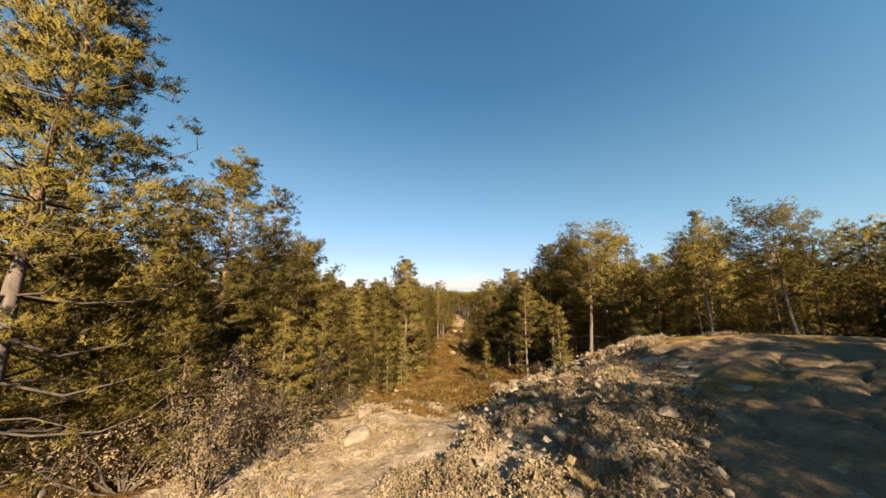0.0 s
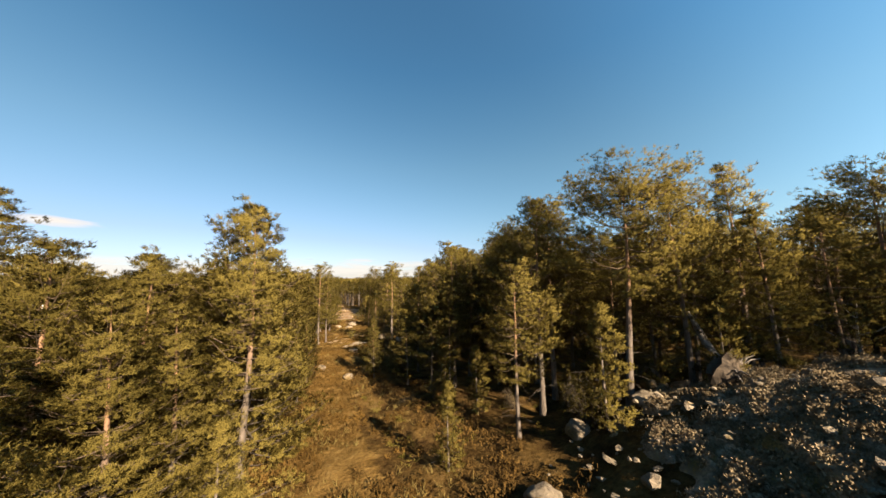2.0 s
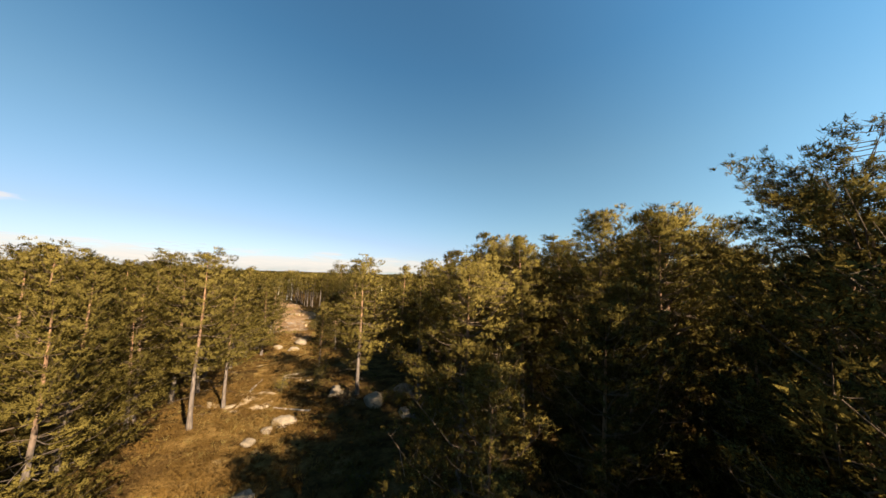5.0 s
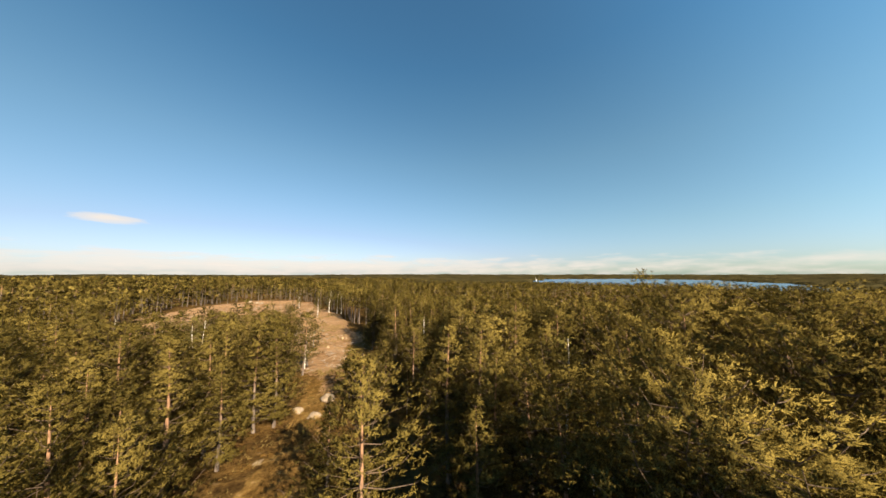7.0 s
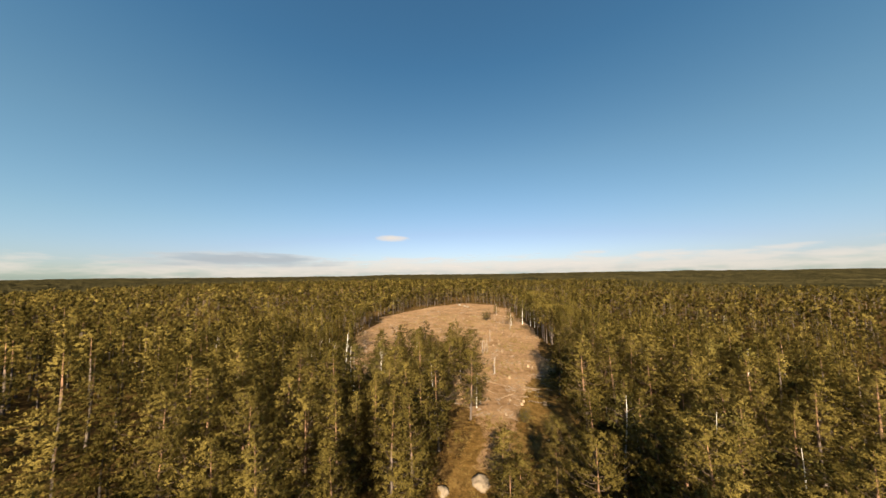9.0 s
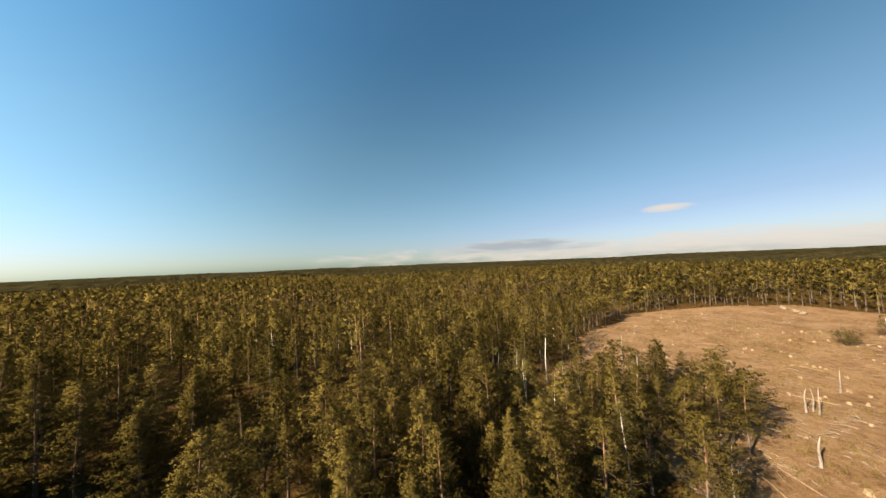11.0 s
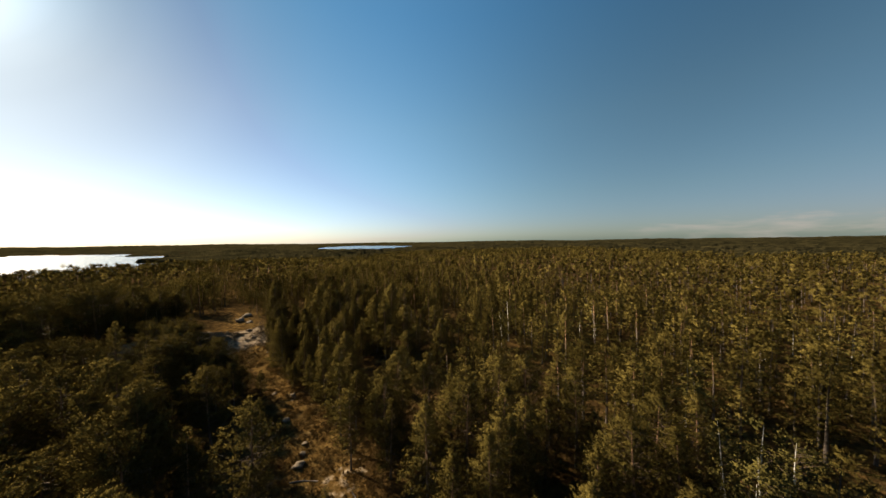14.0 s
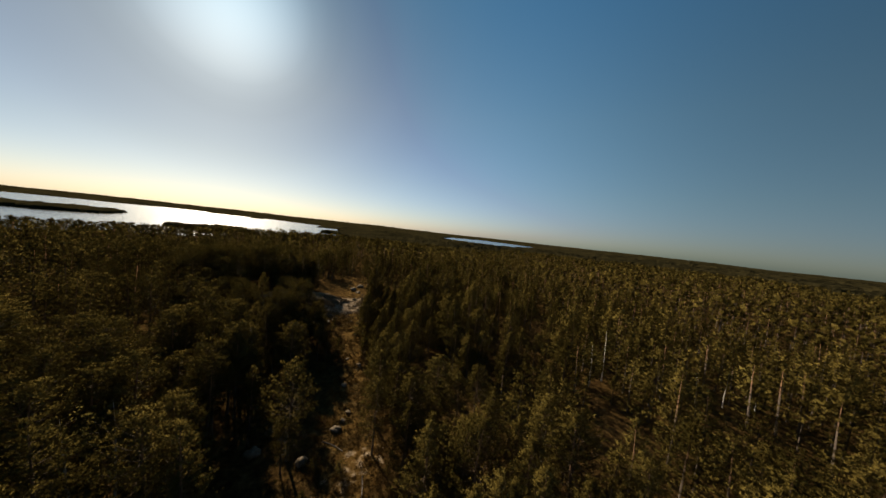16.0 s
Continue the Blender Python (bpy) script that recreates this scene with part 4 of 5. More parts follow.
x, y, d_way = x[ok], y[ok], d_way[ok]
pick = rng.random(len(x))
scale = (0.86 + 0.38 * rng.random(len(x))) * (1 + 0.25 * fbm(x / 25, y / 25, 71, 2))
turn = rng.random(len(x)) * 360
leafy = fbm(x / 22, y / 22, 91, 2) > 0.22
table_old = ["round", "round_b", "flat", "spire", "round_b", "spreading", "bushy_b", "round"]
table_young = ["bushy", "bushy_b", "round_b", "round", "spire", "bushy", "sapling", "round"]
table_north = ["bushy_b", "round_b", "round", "slim", "round", "spire", "bushy_b", "round"]
west = x < trail_x(y)
kinds = []
for i in range(len(x)):
    tab = table_north if y[i] > 58 else table_young if west[i] else table_old
    kinds.append(tab[int(pick[i] * 8)])
    if leafy[i] and pick[i] > 0.55 and y[i] > 50:
        kinds[i] = "birch" if pick[i] > 0.8 else "birch_b"
edge = cut_off(x, y)
for i in np.flatnonzero((edge < 9) & (y > 140)):
    kinds[i] = "flat_b"
scale = scale * np.where((edge < 40) & (y > 95) & (x > 5), 1.3, 1.0)
scale = scale * np.where((x > 22) & (x < 80) & (y > 34) & (y < 90), 1.25, 1.0)
scale = np.where((x > 2) & (x < 15) & (y > -17) & (y < 2), np.minimum(scale, 0.8), scale)
scale = np.where((x > -30) & (x < 1) & (y > -30) & (y < 4), np.minimum(scale, np.where(y > -15, 0.42, 0.7)), scale)
scale = scale * np.where((x < 3) & (y > 66) & (y < 102), 1.25, 1.0)
scale = np.where((x > 3) & (x < 18) & (y > 68) & (y < 86), np.minimum(scale, 0.72), scale)
for i in np.flatnonzero(((d_way < 15) & (y > 24) & (y < 62)) | ((x > 5) & (x < 60) & (y > 3) & (y < 50))):
    if kinds[i] in ("flat", "flat_b", "spreading"):
        kinds[i] = ("round", "round_b", "spire")[i % 3]
limit = height_limit(x, y)
scale = np.minimum(scale, 1.3)
scale = scale * (1 - 0.22 * smooth(0.4, 0.85, shore(x, y)))
east = (x > 6) & (x < 70) & (y > 6) & (y < 40)
limit = np.where(east, np.minimum(limit, 6.2 + 0.155 * np.hypot(x + 1, y - 11) - land(x, y)), limit)
scale = np.minimum(scale, limit / np.array([KINDS[k][2][0] for k in kinds]))
scale = np.where(west & (y < 46) & (x > -16), np.minimum(scale, 0.86), scale)
scale = np.where((np.hypot(x - 9.6, y - 55.9) < 1.5) | (np.hypot(x - 7.4, y - 64.8) < 1.5), np.minimum(scale, 0.62), scale)      # low growth beside the open trail
scale = np.where((scale < 0.3) | (west & (y > 2) & (y < 17) & (x > -8)), 0.0, scale)
order = np.argsort(d_way + np.where(y > 50, 6, 0) + np.where(y < -8, 25, 0))
for i in order[:300]:
    if scale[i] > 0:
        plant(kinds[i], "near" if d_way[i] < 7.5 and 0 < y[i] < 45 else "mid", x[i], y[i], turn[i], scale[i], 1.15)


def stand(name, idx, lod, label, soft=True, broad=1.18):
    """Many trees as one mesh: trunks and crowns of those too many to count."""
    V, F, M, N, T, n = [], [], [], [], [], 0
    for kind in sorted(set(kinds[i] for i in idx)):
        these = [i for i in idx if kinds[i] == kind and scale[i] > 0]
        if not these:
            continue
        trunk, _, leaves = SHAPES[kind, lod]
        tf = np.concatenate([trunk[1][:, [0, 1, 2]], trunk[1][:, [0, 2, 3]]])
        v0 = np.concatenate([trunk[0], leaves[0]])
        n0 = np.concatenate([unit(trunk[0] * [1, 1, 0] + [1e-3, 0, 0]), leaves[2]])
        f0 = np.concatenate([tf, leaves[1] + len(trunk[0])])
        shift = 2 if "birch" in kind else 0
        m0 = np.concatenate([np.full(len(tf), shift), np.full(len(leaves[1]), shift + 1)])
        a = np.radians(turn[these])
        c, s = np.cos(a)[:, None], np.sin(a)[:, None]
        sc = scale[these][:, None]
        wx = (v0[None, :, 0] * c - v0[None, :, 1] * s) * sc * broad + x[these][:, None]
        wy = (v0[None, :, 0] * s + v0[None, :, 1] * c) * sc * broad + y[these][:, None]
        wz = v0[None, :, 2] * sc + (land(x[these], y[these]) - 0.05)[:, None]
        V.append(np.stack([wx, wy, wz], -1).reshape(-1, 3))
        F.append((f0[None] + (np.arange(len(these)) * len(v0))[:, None, None]).reshape(-1, 3) + n)
        M.append(np.tile(m0, len(these)))
        N.append(np.stack([n0[None, :, 0] * c - n0[None, :, 1] * s, n0[None, :, 0] * s + n0[None, :, 1] * c, n0[None, :, 2] + 0 * c], -1).reshape(-1, 3))
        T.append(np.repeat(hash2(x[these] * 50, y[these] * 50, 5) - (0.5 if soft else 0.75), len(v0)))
        n += len(these) * len(v0)
    me = mesh_of(name, np.concatenate(V), np.concatenate(F), [PINE_BARK, NEEDLES, BIRCH_BARK, BIRCH_LEAF], np.concatenate(M), soft)
    if soft:
        soft_normals(me, np.concatenate(N))
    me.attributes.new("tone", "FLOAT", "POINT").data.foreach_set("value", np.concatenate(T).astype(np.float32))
    return tagged(new(name, me), label, "forest", kind="stuff")


rest = order[300:]
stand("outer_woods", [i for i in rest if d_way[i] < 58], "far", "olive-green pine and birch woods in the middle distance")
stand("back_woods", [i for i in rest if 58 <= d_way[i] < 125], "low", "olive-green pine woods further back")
beyond = np.array([i for i in rest if d_way[i] >= 125])
bx, by, bs = x[beyond], y[beyond], scale[beyond]

# the woods further out
x, y, rng = scatter(6.2, -470, 470, -420, 540, 78)
r = np.hypot(x, y - 60)
ok = (r < 455) & ~((x > -109) & (x < 129) & (y > -74) & (y < 239))
x, y = np.concatenate([x[ok], bx]), np.concatenate([y[ok], by])
kinds = [("round", "bushy_b", "round_b")[int(v * 3)] for v in rng.random(len(x))]
scale = (0.86 + 0.38 * rng.random(len(x))) * 1.12 * (1 - 0.27 * smooth(0.4, 0.85, shore(x, y)))
turn = rng.random(len(x)) * 360
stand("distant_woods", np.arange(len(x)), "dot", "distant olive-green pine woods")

# ---- rocks ----
def rock_height(x, y):
    """Height of the granite, how far out on it a place lies (1 at its rim) and how thickly lichen grows."""
    wob = 0.30 * fbm(x / 3.1, y / 3.1, 21, 4)
    r = rock_r(x, y) + wob
    face = smooth(0.34, 0.55, r) * np.maximum(smooth(13, 6, x) * smooth(1.0, 0.7, x / np.maximum(y, 0.5)), smooth(8.0, 10.5, y) * smooth(21, 14, x))
    warp_x, warp_y = x + 0.2 * fbm(x / 0.5, y / 0.5, 61, 2), y + 0.2 * fbm(x / 0.5, y / 0.5, 67, 2)
    lumps = 0.62 - np.abs(fbm(warp_x / 0.36, warp_y / 0.36, 33, 2)) * 2.2          # round cushions with narrow hollows between
    small = 0.5 - np.abs(fbm(warp_x / 0.17, warp_y / 0.17, 35, 1)) * 2.0
    hollow = smooth(0.12, 0.34, fbm(x / 2.3, y / 1.7, 37, 3))
    strata = fbm(x / 4.5 + y / 9, y / 0.55 - x / 6, 39, 3)
    crack = smooth(0.05, 0.0, np.abs(fbm(x / 2.6, y / 2.0, 43, 3))) + smooth(0.04, 0.0, np.abs(fbm(x / 1.1 + 9, y / 2.4, 47, 2)))
    h = land(x, y)
    step = h / 0.5 + 0.9 * fbm(x / 2.4, y / 2.4, 53, 3)          # ledges on the broken face
    ledge = 0.5 * (np.floor(step) + smooth(0.0, 0.35, step - np.floor(step)) - step)
    patch = smooth(-0.62, -0.25, fbm(x / 2.0, y / 2.0, 57, 3)) * face
    z = h + 0.12 + 0.4 * ledge * face + 0.16 * strata * (1 - face) + patch * (0.13 * lumps + 0.07 * small) - 0.35 * hollow * face + 0.10 * fbm(x / 0.7, y / 0.7, 45, 3) * face
    z = z - crack * (0.10 + 0.15 * face) + 0.03 * fbm(x / 0.3, y / 0.3, 49, 2)
    z = z - 0.9 * smooth(0.93, 1.1, r)
    grown = np.clip(patch * smooth(-0.25, 0.3, lumps) * (1 - 0.6 * hollow), 0, 1)
    return z, r, grown


def outcrop():
    """The granite dome: a smooth mossy back with cracks, and a broken west face under lichen."""
    xs, ys = np.arange(-1.5, 24.0, 0.075), np.arange(-5.0, 21.0, 0.075)
    x, y = np.meshgrid(xs, ys)
    z, r, grown = rock_height(x, y)
    keep = (r < 1.1)
    f = grid_faces(len(xs), len(ys))
    f = f[keep.ravel()[f].all(1)]
    used, inv = np.unique(f, return_inverse=True)
    me = mesh_of("rock_outcrop", np.stack([x, y, z], -1).reshape(-1, 3)[used], inv.reshape(-1, 4), [ROCK], shade=True)
    me.attributes.new("lichen", "FLOAT", "POINT").data.foreach_set("value", grown.ravel()[used].astype(np.float32))
    return me


crag = tagged(new("rock_outcrop"), "weathered granite dome with moss, cracks and a broken face", "rock")
part("dome", outcrop(), crag)


def block_mesh(seed):
    """An angular broken block of granite with worn corners."""
    rng = np.random.default_rng(seed)
    bm = bmesh.new()
    for p in unit(rng.normal(size=(16, 3))) * (0.75 + 0.5 * rng.random((16, 1))) * [1.0, 0.75, 0.55]:
        bm.verts.new(p)
    hull = bmesh.ops.convex_hull(bm, input=bm.verts[:])
    bmesh.ops.delete(bm, geom=[g for g in hull["geom_interior"] if isinstance(g, bmesh.types.BMVert)], context="VERTS")
    bmesh.ops.bevel(bm, geom=bm.edges[:], offset=0.07, segments=1, affect="EDGES")
    me = bpy.data.meshes.new("block")
    bm.to_mesh(me), bm.free()
    me.materials.append(BOULDER)
    return me


BLOCKS = [block_mesh(60 + i) for i in range(7)]
rng = np.random.default_rng(17)
made = 0
while made < 40:                                     # fallen and loosened blocks of the broken west face
    x, y = 1.5 + 12.5 * rng.random(), 1.0 + 18 * rng.random()
    r = float(rock_r(x, y))
    if 0.45 < r < 1.04 and (x < 0.56 * y + 0.5 or y > 10.5) and rng.random() < 1.25 - abs(r - 0.78) * 2.4:
        size = 0.10 + 0.22 * rng.random() ** 2.4
        ob = part("block", BLOCKS[made % 7], crag)
        ob.location = (x, y, float(land(x, y)) + 0.12 + size * (0.1 + 0.25 * rng.random()))
        ob.rotation_euler = (rng.normal() * 0.3, rng.normal() * 0.3, rng.random() * 6.28)
        ob.scale = (size, size * (0.7 + 0.5 * rng.random()), size * (0.45 + 0.5 * rng.random()))
        made += 1


def boulder_mesh(seed, level=3):
    bm = bmesh.new()
    bmesh.ops.create_icosphere(bm, subdivisions=level, radius=1)
    off = Vector((seed * 3.7, seed * 1.3, 0))
    for v in bm.verts:
        n = v.co.normalized()
        k = 1 + 0.42 * noise.noise(n * 1.1 + off) + 0.18 * noise.noise(n * 2.7 + off) + 0.06 * noise.noise(n * 7 + off)
        cell = noise.cell(n * 1.4 + off)
        v.co = n * (k + 0.12 * (cell - 0.5))
        v.co.z *= 0.72
    me = bpy.data.meshes.new("boulder")
    bm.to_mesh(me), bm.free()
    me.materials.append(BOULDER)
    for p in me.polygons:
        p.use_smooth = level > 2
    return me


BOULDERS = [boulder_mesh(i) for i in range(5)]
PLACED = [  # x, y, size
    (3.8, 51.0, 0.6), (3.0, 49.9, 0.4), (2.2, 48.6, 0.4), (5.3, 78.5, 0.7), (6.6, 83.0, 0.9), (3.2, 80.5, 0.6), (7.4, 19.7, 0.5),
    (9.2, 18.4, 0.5), (15.2, 20.2, 0.6), (13.6, 21.0, 0.5), (19.4, 21.6, 0.7), (3.1, 17.2, 0.4), (4.4, 18.2, 0.5), (-2.6, 9.2, 0.45), (-3.1, 12.0, 0.35),
    (-3.0, 4.0, 0.6), (-5.0, -4.0, 0.9), (-4.0, -9.0, 1.1), (-7.0, -14.0, 1.2), (9.8, 51.5, 0.8), (11.4, 49.2, 0.6), (7.6, 55.0, 0.7),
    (16.0, 22.0, 0.6), (20.0, 25.0, 0.8), (12.8, 52.5, 0.9), (1.2, 34.6, 0.35), (-0.6, 37.4, 0.4), (2.4, 43.0, 0.5),
    (-40.0, 232.0, 1.2), (-44.0, 234.0, 1.5), (-37.0, 229.0, 1.0), (-12.0, 128.0, 0.7), (2.0, 140.0, 0.6), (-22.0, 150.0, 0.8), (-30.0, 113.0, 0.6),
]
rng = np.random.default_rng(5)
for i, (x, y, size) in enumerate(PLACED):
    ob = new("boulder", BOULDERS[i % 5])
    ob.location, ob.rotation_euler = (x, y, float(land(x, y)) + size * 0.22), (0, 0, rng.random() * 6.28)
    ob.scale = (size, size * (0.75 + 0.4 * rng.random()), size * (0.6 + 0.4 * rng.random()))
    tagged(ob, "pale grey granite boulder half sunk in heather" if y < 90 else "pale granite boulder lying on felled ground", "boulder", "granite boulders")


def merged(name, verts, faces, mat, soft, label, category, smooth_shade=True):
    me = mesh_of(name, verts, faces, [mat], shade=smooth_shade)
    if soft is not None:
        soft_normals(me, soft)
    return tagged(new(name, me), label, category, kind="stuff")


def rubble():
    """Loose stones on the broken face and the slabs below it."""
    rng = np.random.default_rng(11)
    n = 700
    x, y = 0.5 + rng.random(n) * 11, 2 + rng.random(n) * 18
    more = rng.random(n) < 0.12
    x[more] = trail_x(y[more]) + (rng.random(more.sum()) - 0.5) * 8
    r = rock_r(x, y)
    keep = ((r > 0.55) & (r < 1.12)) | more
    x, y, r = x[keep], y[keep], r[keep]
    n = len(x)
    size = 0.04 + 0.10 * rng.random(n) ** 2.5
    lift = np.where((r > 0.6) & (r < 0.98), 0.12 + 0.3 * rng.random(n), 0.02)
    o = np.array([[1, 0, 0], [0, 1, 0], [-1, 0, 0], [0, -1, 0], [0.7, 0.7, 0.6], [-0.7, 0.6, 0.7], [-0.6, -0.7, 0.6], [0.6, -0.7, 0.7], [0, 0, 1]], float)
    t = np.array([[0, 4, 7], [0, 1, 4], [1, 5, 4], [1, 2, 5], [2, 6, 5], [2, 3, 6], [3, 7, 6], [3, 0, 7], [4, 5, 8], [5, 6, 8], [6, 7, 8], [7, 4, 8]])
    d = o[None] * (0.6 + 0.8 * rng.random((n, 9, 1))) * size[:, None, None] + (rng.random((n, 9, 3)) - 0.5) * 0.25 * size[:, None, None]
    v = d + np.stack([x, y, land(x, y) + lift - size * 0.1], -1)[:, None]
    return v.reshape(-1, 3), (t[None] + (np.arange(n) * 9)[:, None, None]).reshape(-1, 3)


merged("rubble", *rubble(), BOULDER, None, "loose broken granite stones below the dome", "stones", False)


# ---- low growth ----
def clumps(n, seed, x0, x1, y0, y1, keep, r_lo, r_hi, count, ln, wd, squash=0.75):
    rng = np.random.default_rng(seed)
    x, y = x0 + rng.random(n) * (x1 - x0), y0 + rng.random(n) * (y1 - y0)
    k = keep(x, y, rng)
    x, y = x[k], y[k]
    r = r_lo + (r_hi - r_lo) * rng.random(len(x)) ** 1.6
    pos = np.stack([x, y, land(x, y) + r * 0.25], -1)
    return puffs(pos, r, count, ln, wd, (0, 0), rng, squash)


def on_heath(x, y, rng):
    return (trail_off(x, y) < 4.5) & (trail_off(x, y) > -trail_half(y) * (0.7 + 0.6 * rng.random(len(x)))) & (fbm(x / 2.2, y / 2.2, 81, 3) > -0.05) & ((x < 1.0) | (rock_r(x, y) > 1.02))


merged("heather", *[a for a in clumps(15000, 21, -9, 18, 13, 98, on_heath, 0.14, 0.42, 26, 0.13, 0.02)][:2], HEATHER, None, "ochre and rust heather cushions along the trail", "heather")
V, F, N = clumps(9000, 28, -4.5, 6.5, 14, 60, lambda x, y, r: (trail_off(x, y) < 1.5) & (rock_r(x, y) > 1.0) & (fbm(x / 1.1, y / 1.5, 93, 3) > 0.0), 0.08, 0.26, 22, 0.10, 0.017)
merged("heath_cushions", V, F, HEATHER, N, "rust-brown heath and crowberry cushions on the trail", "heather")
LICHEN = foliage("reindeer_lichen", (0.06, 0.040, 0.022), (0.21, 0.155, 0.095), (0.38, 0.30, 0.20), 0.05, 1.3)


def lichen():
    """Cushions of pale lichen and dry moss on the broken face and the slab below it."""
    rng = np.random.default_rng(27)
    x, y = -4.5 + 20 * rng.random(60000), 3 + 17 * rng.random(60000)
    z, r, grown = rock_height(x, y)
    slab = (r > 0.97) & (trail_off(x, y) < 0.5) & (y < 15.5) & (fbm(x / 1.4, y / 1.4, 77, 3) > 0.02)
    keep = ((r < 0.97) & (grown * (0.55 + rng.random(len(x))) > 0.26)) | (slab & (rng.random(len(x)) < 0.35))
    x, y, z, slab = x[keep], y[keep], z[keep], slab[keep]
    size = (0.07 + 0.15 * rng.random(len(x)) ** 1.6) * np.where(slab, 0.6, 1.0)
    pos = np.stack([x, y, np.where(slab, land(x, y), z) + size * 0.25], -1)
    return puffs(pos, size, 17, 0.05, 0.020, (7, 9), rng, 0.75)[:2]


merged("lichen", *lichen(), LICHEN, None, "pale grey-brown reindeer lichen cushions on the granite", "lichen")
V, F, N = clumps(4200, 22, -22, 34, 12, 100, lambda x, y, r: (trail_off(x, y) > 0.4) & (fbm(x / 3, y / 3, 83, 3) > 0.02) & (rock_r(x, y) > 1.03), 0.14, 0.42, 26, 0.14, 0.02)
merged("undergrowth", V, F, SHRUB_LEAF, N, "low green blueberry and juniper undergrowth between the trunks", "undergrowth")


def tufts(n, seed, x0, x1, y0, y1, keep, ln, wd):
    """Tufts of dry grass: seven bent blades each."""
    rng = np.random.default_rng(seed)
    x, y = x0 + rng.random(n) * (x1 - x0), y0 + rng.random(n) * (y1 - y0)
    k = keep(x, y, rng)
    x, y = np.repeat(x[k], 7), np.repeat(y[k], 7)
    m = len(x)
    base = np.stack([x + rng.normal(size=m) * 0.05, y + rng.normal(size=m) * 0.05, land(x, y) - 0.02], -1)
    lean = np.concatenate([rng.normal(size=(m, 2)) * 0.45, np.ones((m, 1))], 1)
    side = unit(np.cross(lean, rng.normal(size=(m, 3)))) * wd
    tip = base + lean * (ln * (0.5 + rng.random((m, 1))))
    v = np.stack([base - side, base + side, tip], 1).reshape(-1, 3)
    return v, np.arange(m * 3).reshape(-1, 3)


merged("dry_grass", *tufts(9000, 23, -8, 14, 5, 100, lambda x, y, r: (trail_off(x, y) < 2.2) & (fbm(x / 1.6, y / 1.6, 85, 3) > -0.02) & ((y > 15) | (r.random(len(x)) < 0.25)), 0.22, 0.012), DRY_GRASS, None, "dry yellow grass tufts on the trail", "grass")
merged("felled_land_grass", *tufts(9000, 24, -60, 16, 92, 200, lambda x, y, r: (cut_off(x, y) < -1) & (fbm(x / 5, y / 5, 87, 3) > 0.05), 0.45, 0.035), DRY_GRASS, None, "tufts of dry grass on the felled land", "grass")


def shrub_mesh(seed, height, spread):
    """A many-stemmed leafy shrub: stems, and leaves in loose bunches."""
    rng = np.random.default_rng(seed)
    wood, pos = Soup(), []
    for _ in range(15):
        a, l = rng.random() * 6.28, height * (0.6 + 0.5 * rng.random())
        out = np.array([np.cos(a), np.sin(a), 0]) * spread * (0.3 + 0.7 * rng.random())
        q = np.linspace(0, 1, 5)[:, None]
        c = out * q ** 0.8 + np.array([0, 0, l]) * q - [0, 0, 0.1] + rng.normal(size=(5, 3)) * 0.05 * q
        wood.tube(c, 0.022 * (1.05 - q[:, 0]), 4)
        for t in (0.4, 0.55, 0.7, 0.85, 1.0):
            p = np.array([np.interp(t, q[:, 0], c[:, i]) for i in range(3)])
            for _ in range(3):
                e = p + rng.normal(size=3) * [0.22, 0.22, 0.16]
                wood.tube(np.stack([p, (p + e) / 2 + [0, 0, 0.02], e]), [0.009, 0.006, 0.003], 3)
                pos.append(e)
    pos = np.array(pos)
    return wood.arrays(), puffs(pos, 0.12 + 0.12 * rng.random(len(pos)), 24, 0.055, 0.012, (0, 0), rng, 0.9)


BROWN_LEAF = foliage("brown_leaves", (0.08, 0.055, 0.03), (0.17, 0.12, 0.068), (0.27, 0.20, 0.13), 0.1, 0.6)
SHRUBS = {}
for kind, seed, h, sp, leaf in (("tall", 1, 2.1, 1.1, BROWN_LEAF), ("wide", 2, 1.4, 1.2, BROWN_LEAF), ("green", 3, 1.8, 1.1, SHRUB_LEAF)):
    wood, leaves = shrub_mesh(seed, h, sp)
    mw, ml = mesh_of("stems", *wood, [TWIG_BARK], shade=True), mesh_of("leaves", leaves[0], leaves[1], [leaf], shade=True)
    soft_normals(ml, leaves[2])
    SHRUBS[kind] = (mw, ml)


def shrub(kind, x, y, turn, scale):
    top = new("shrub")
    tagged(top, "leafy green shrub standing in the heath" if kind == "green" else "shrub with dry pale brown leaves and bare twigs", "shrub", "shrubs")
    part("branchwork", SHRUBS[kind][0], top)
    part("foliage", SHRUBS[kind][1], top)
    top.matrix_basis = pose(x, y, float(land(x, y)), 0, 0, turn) @ Matrix.Scale(scale, 4)


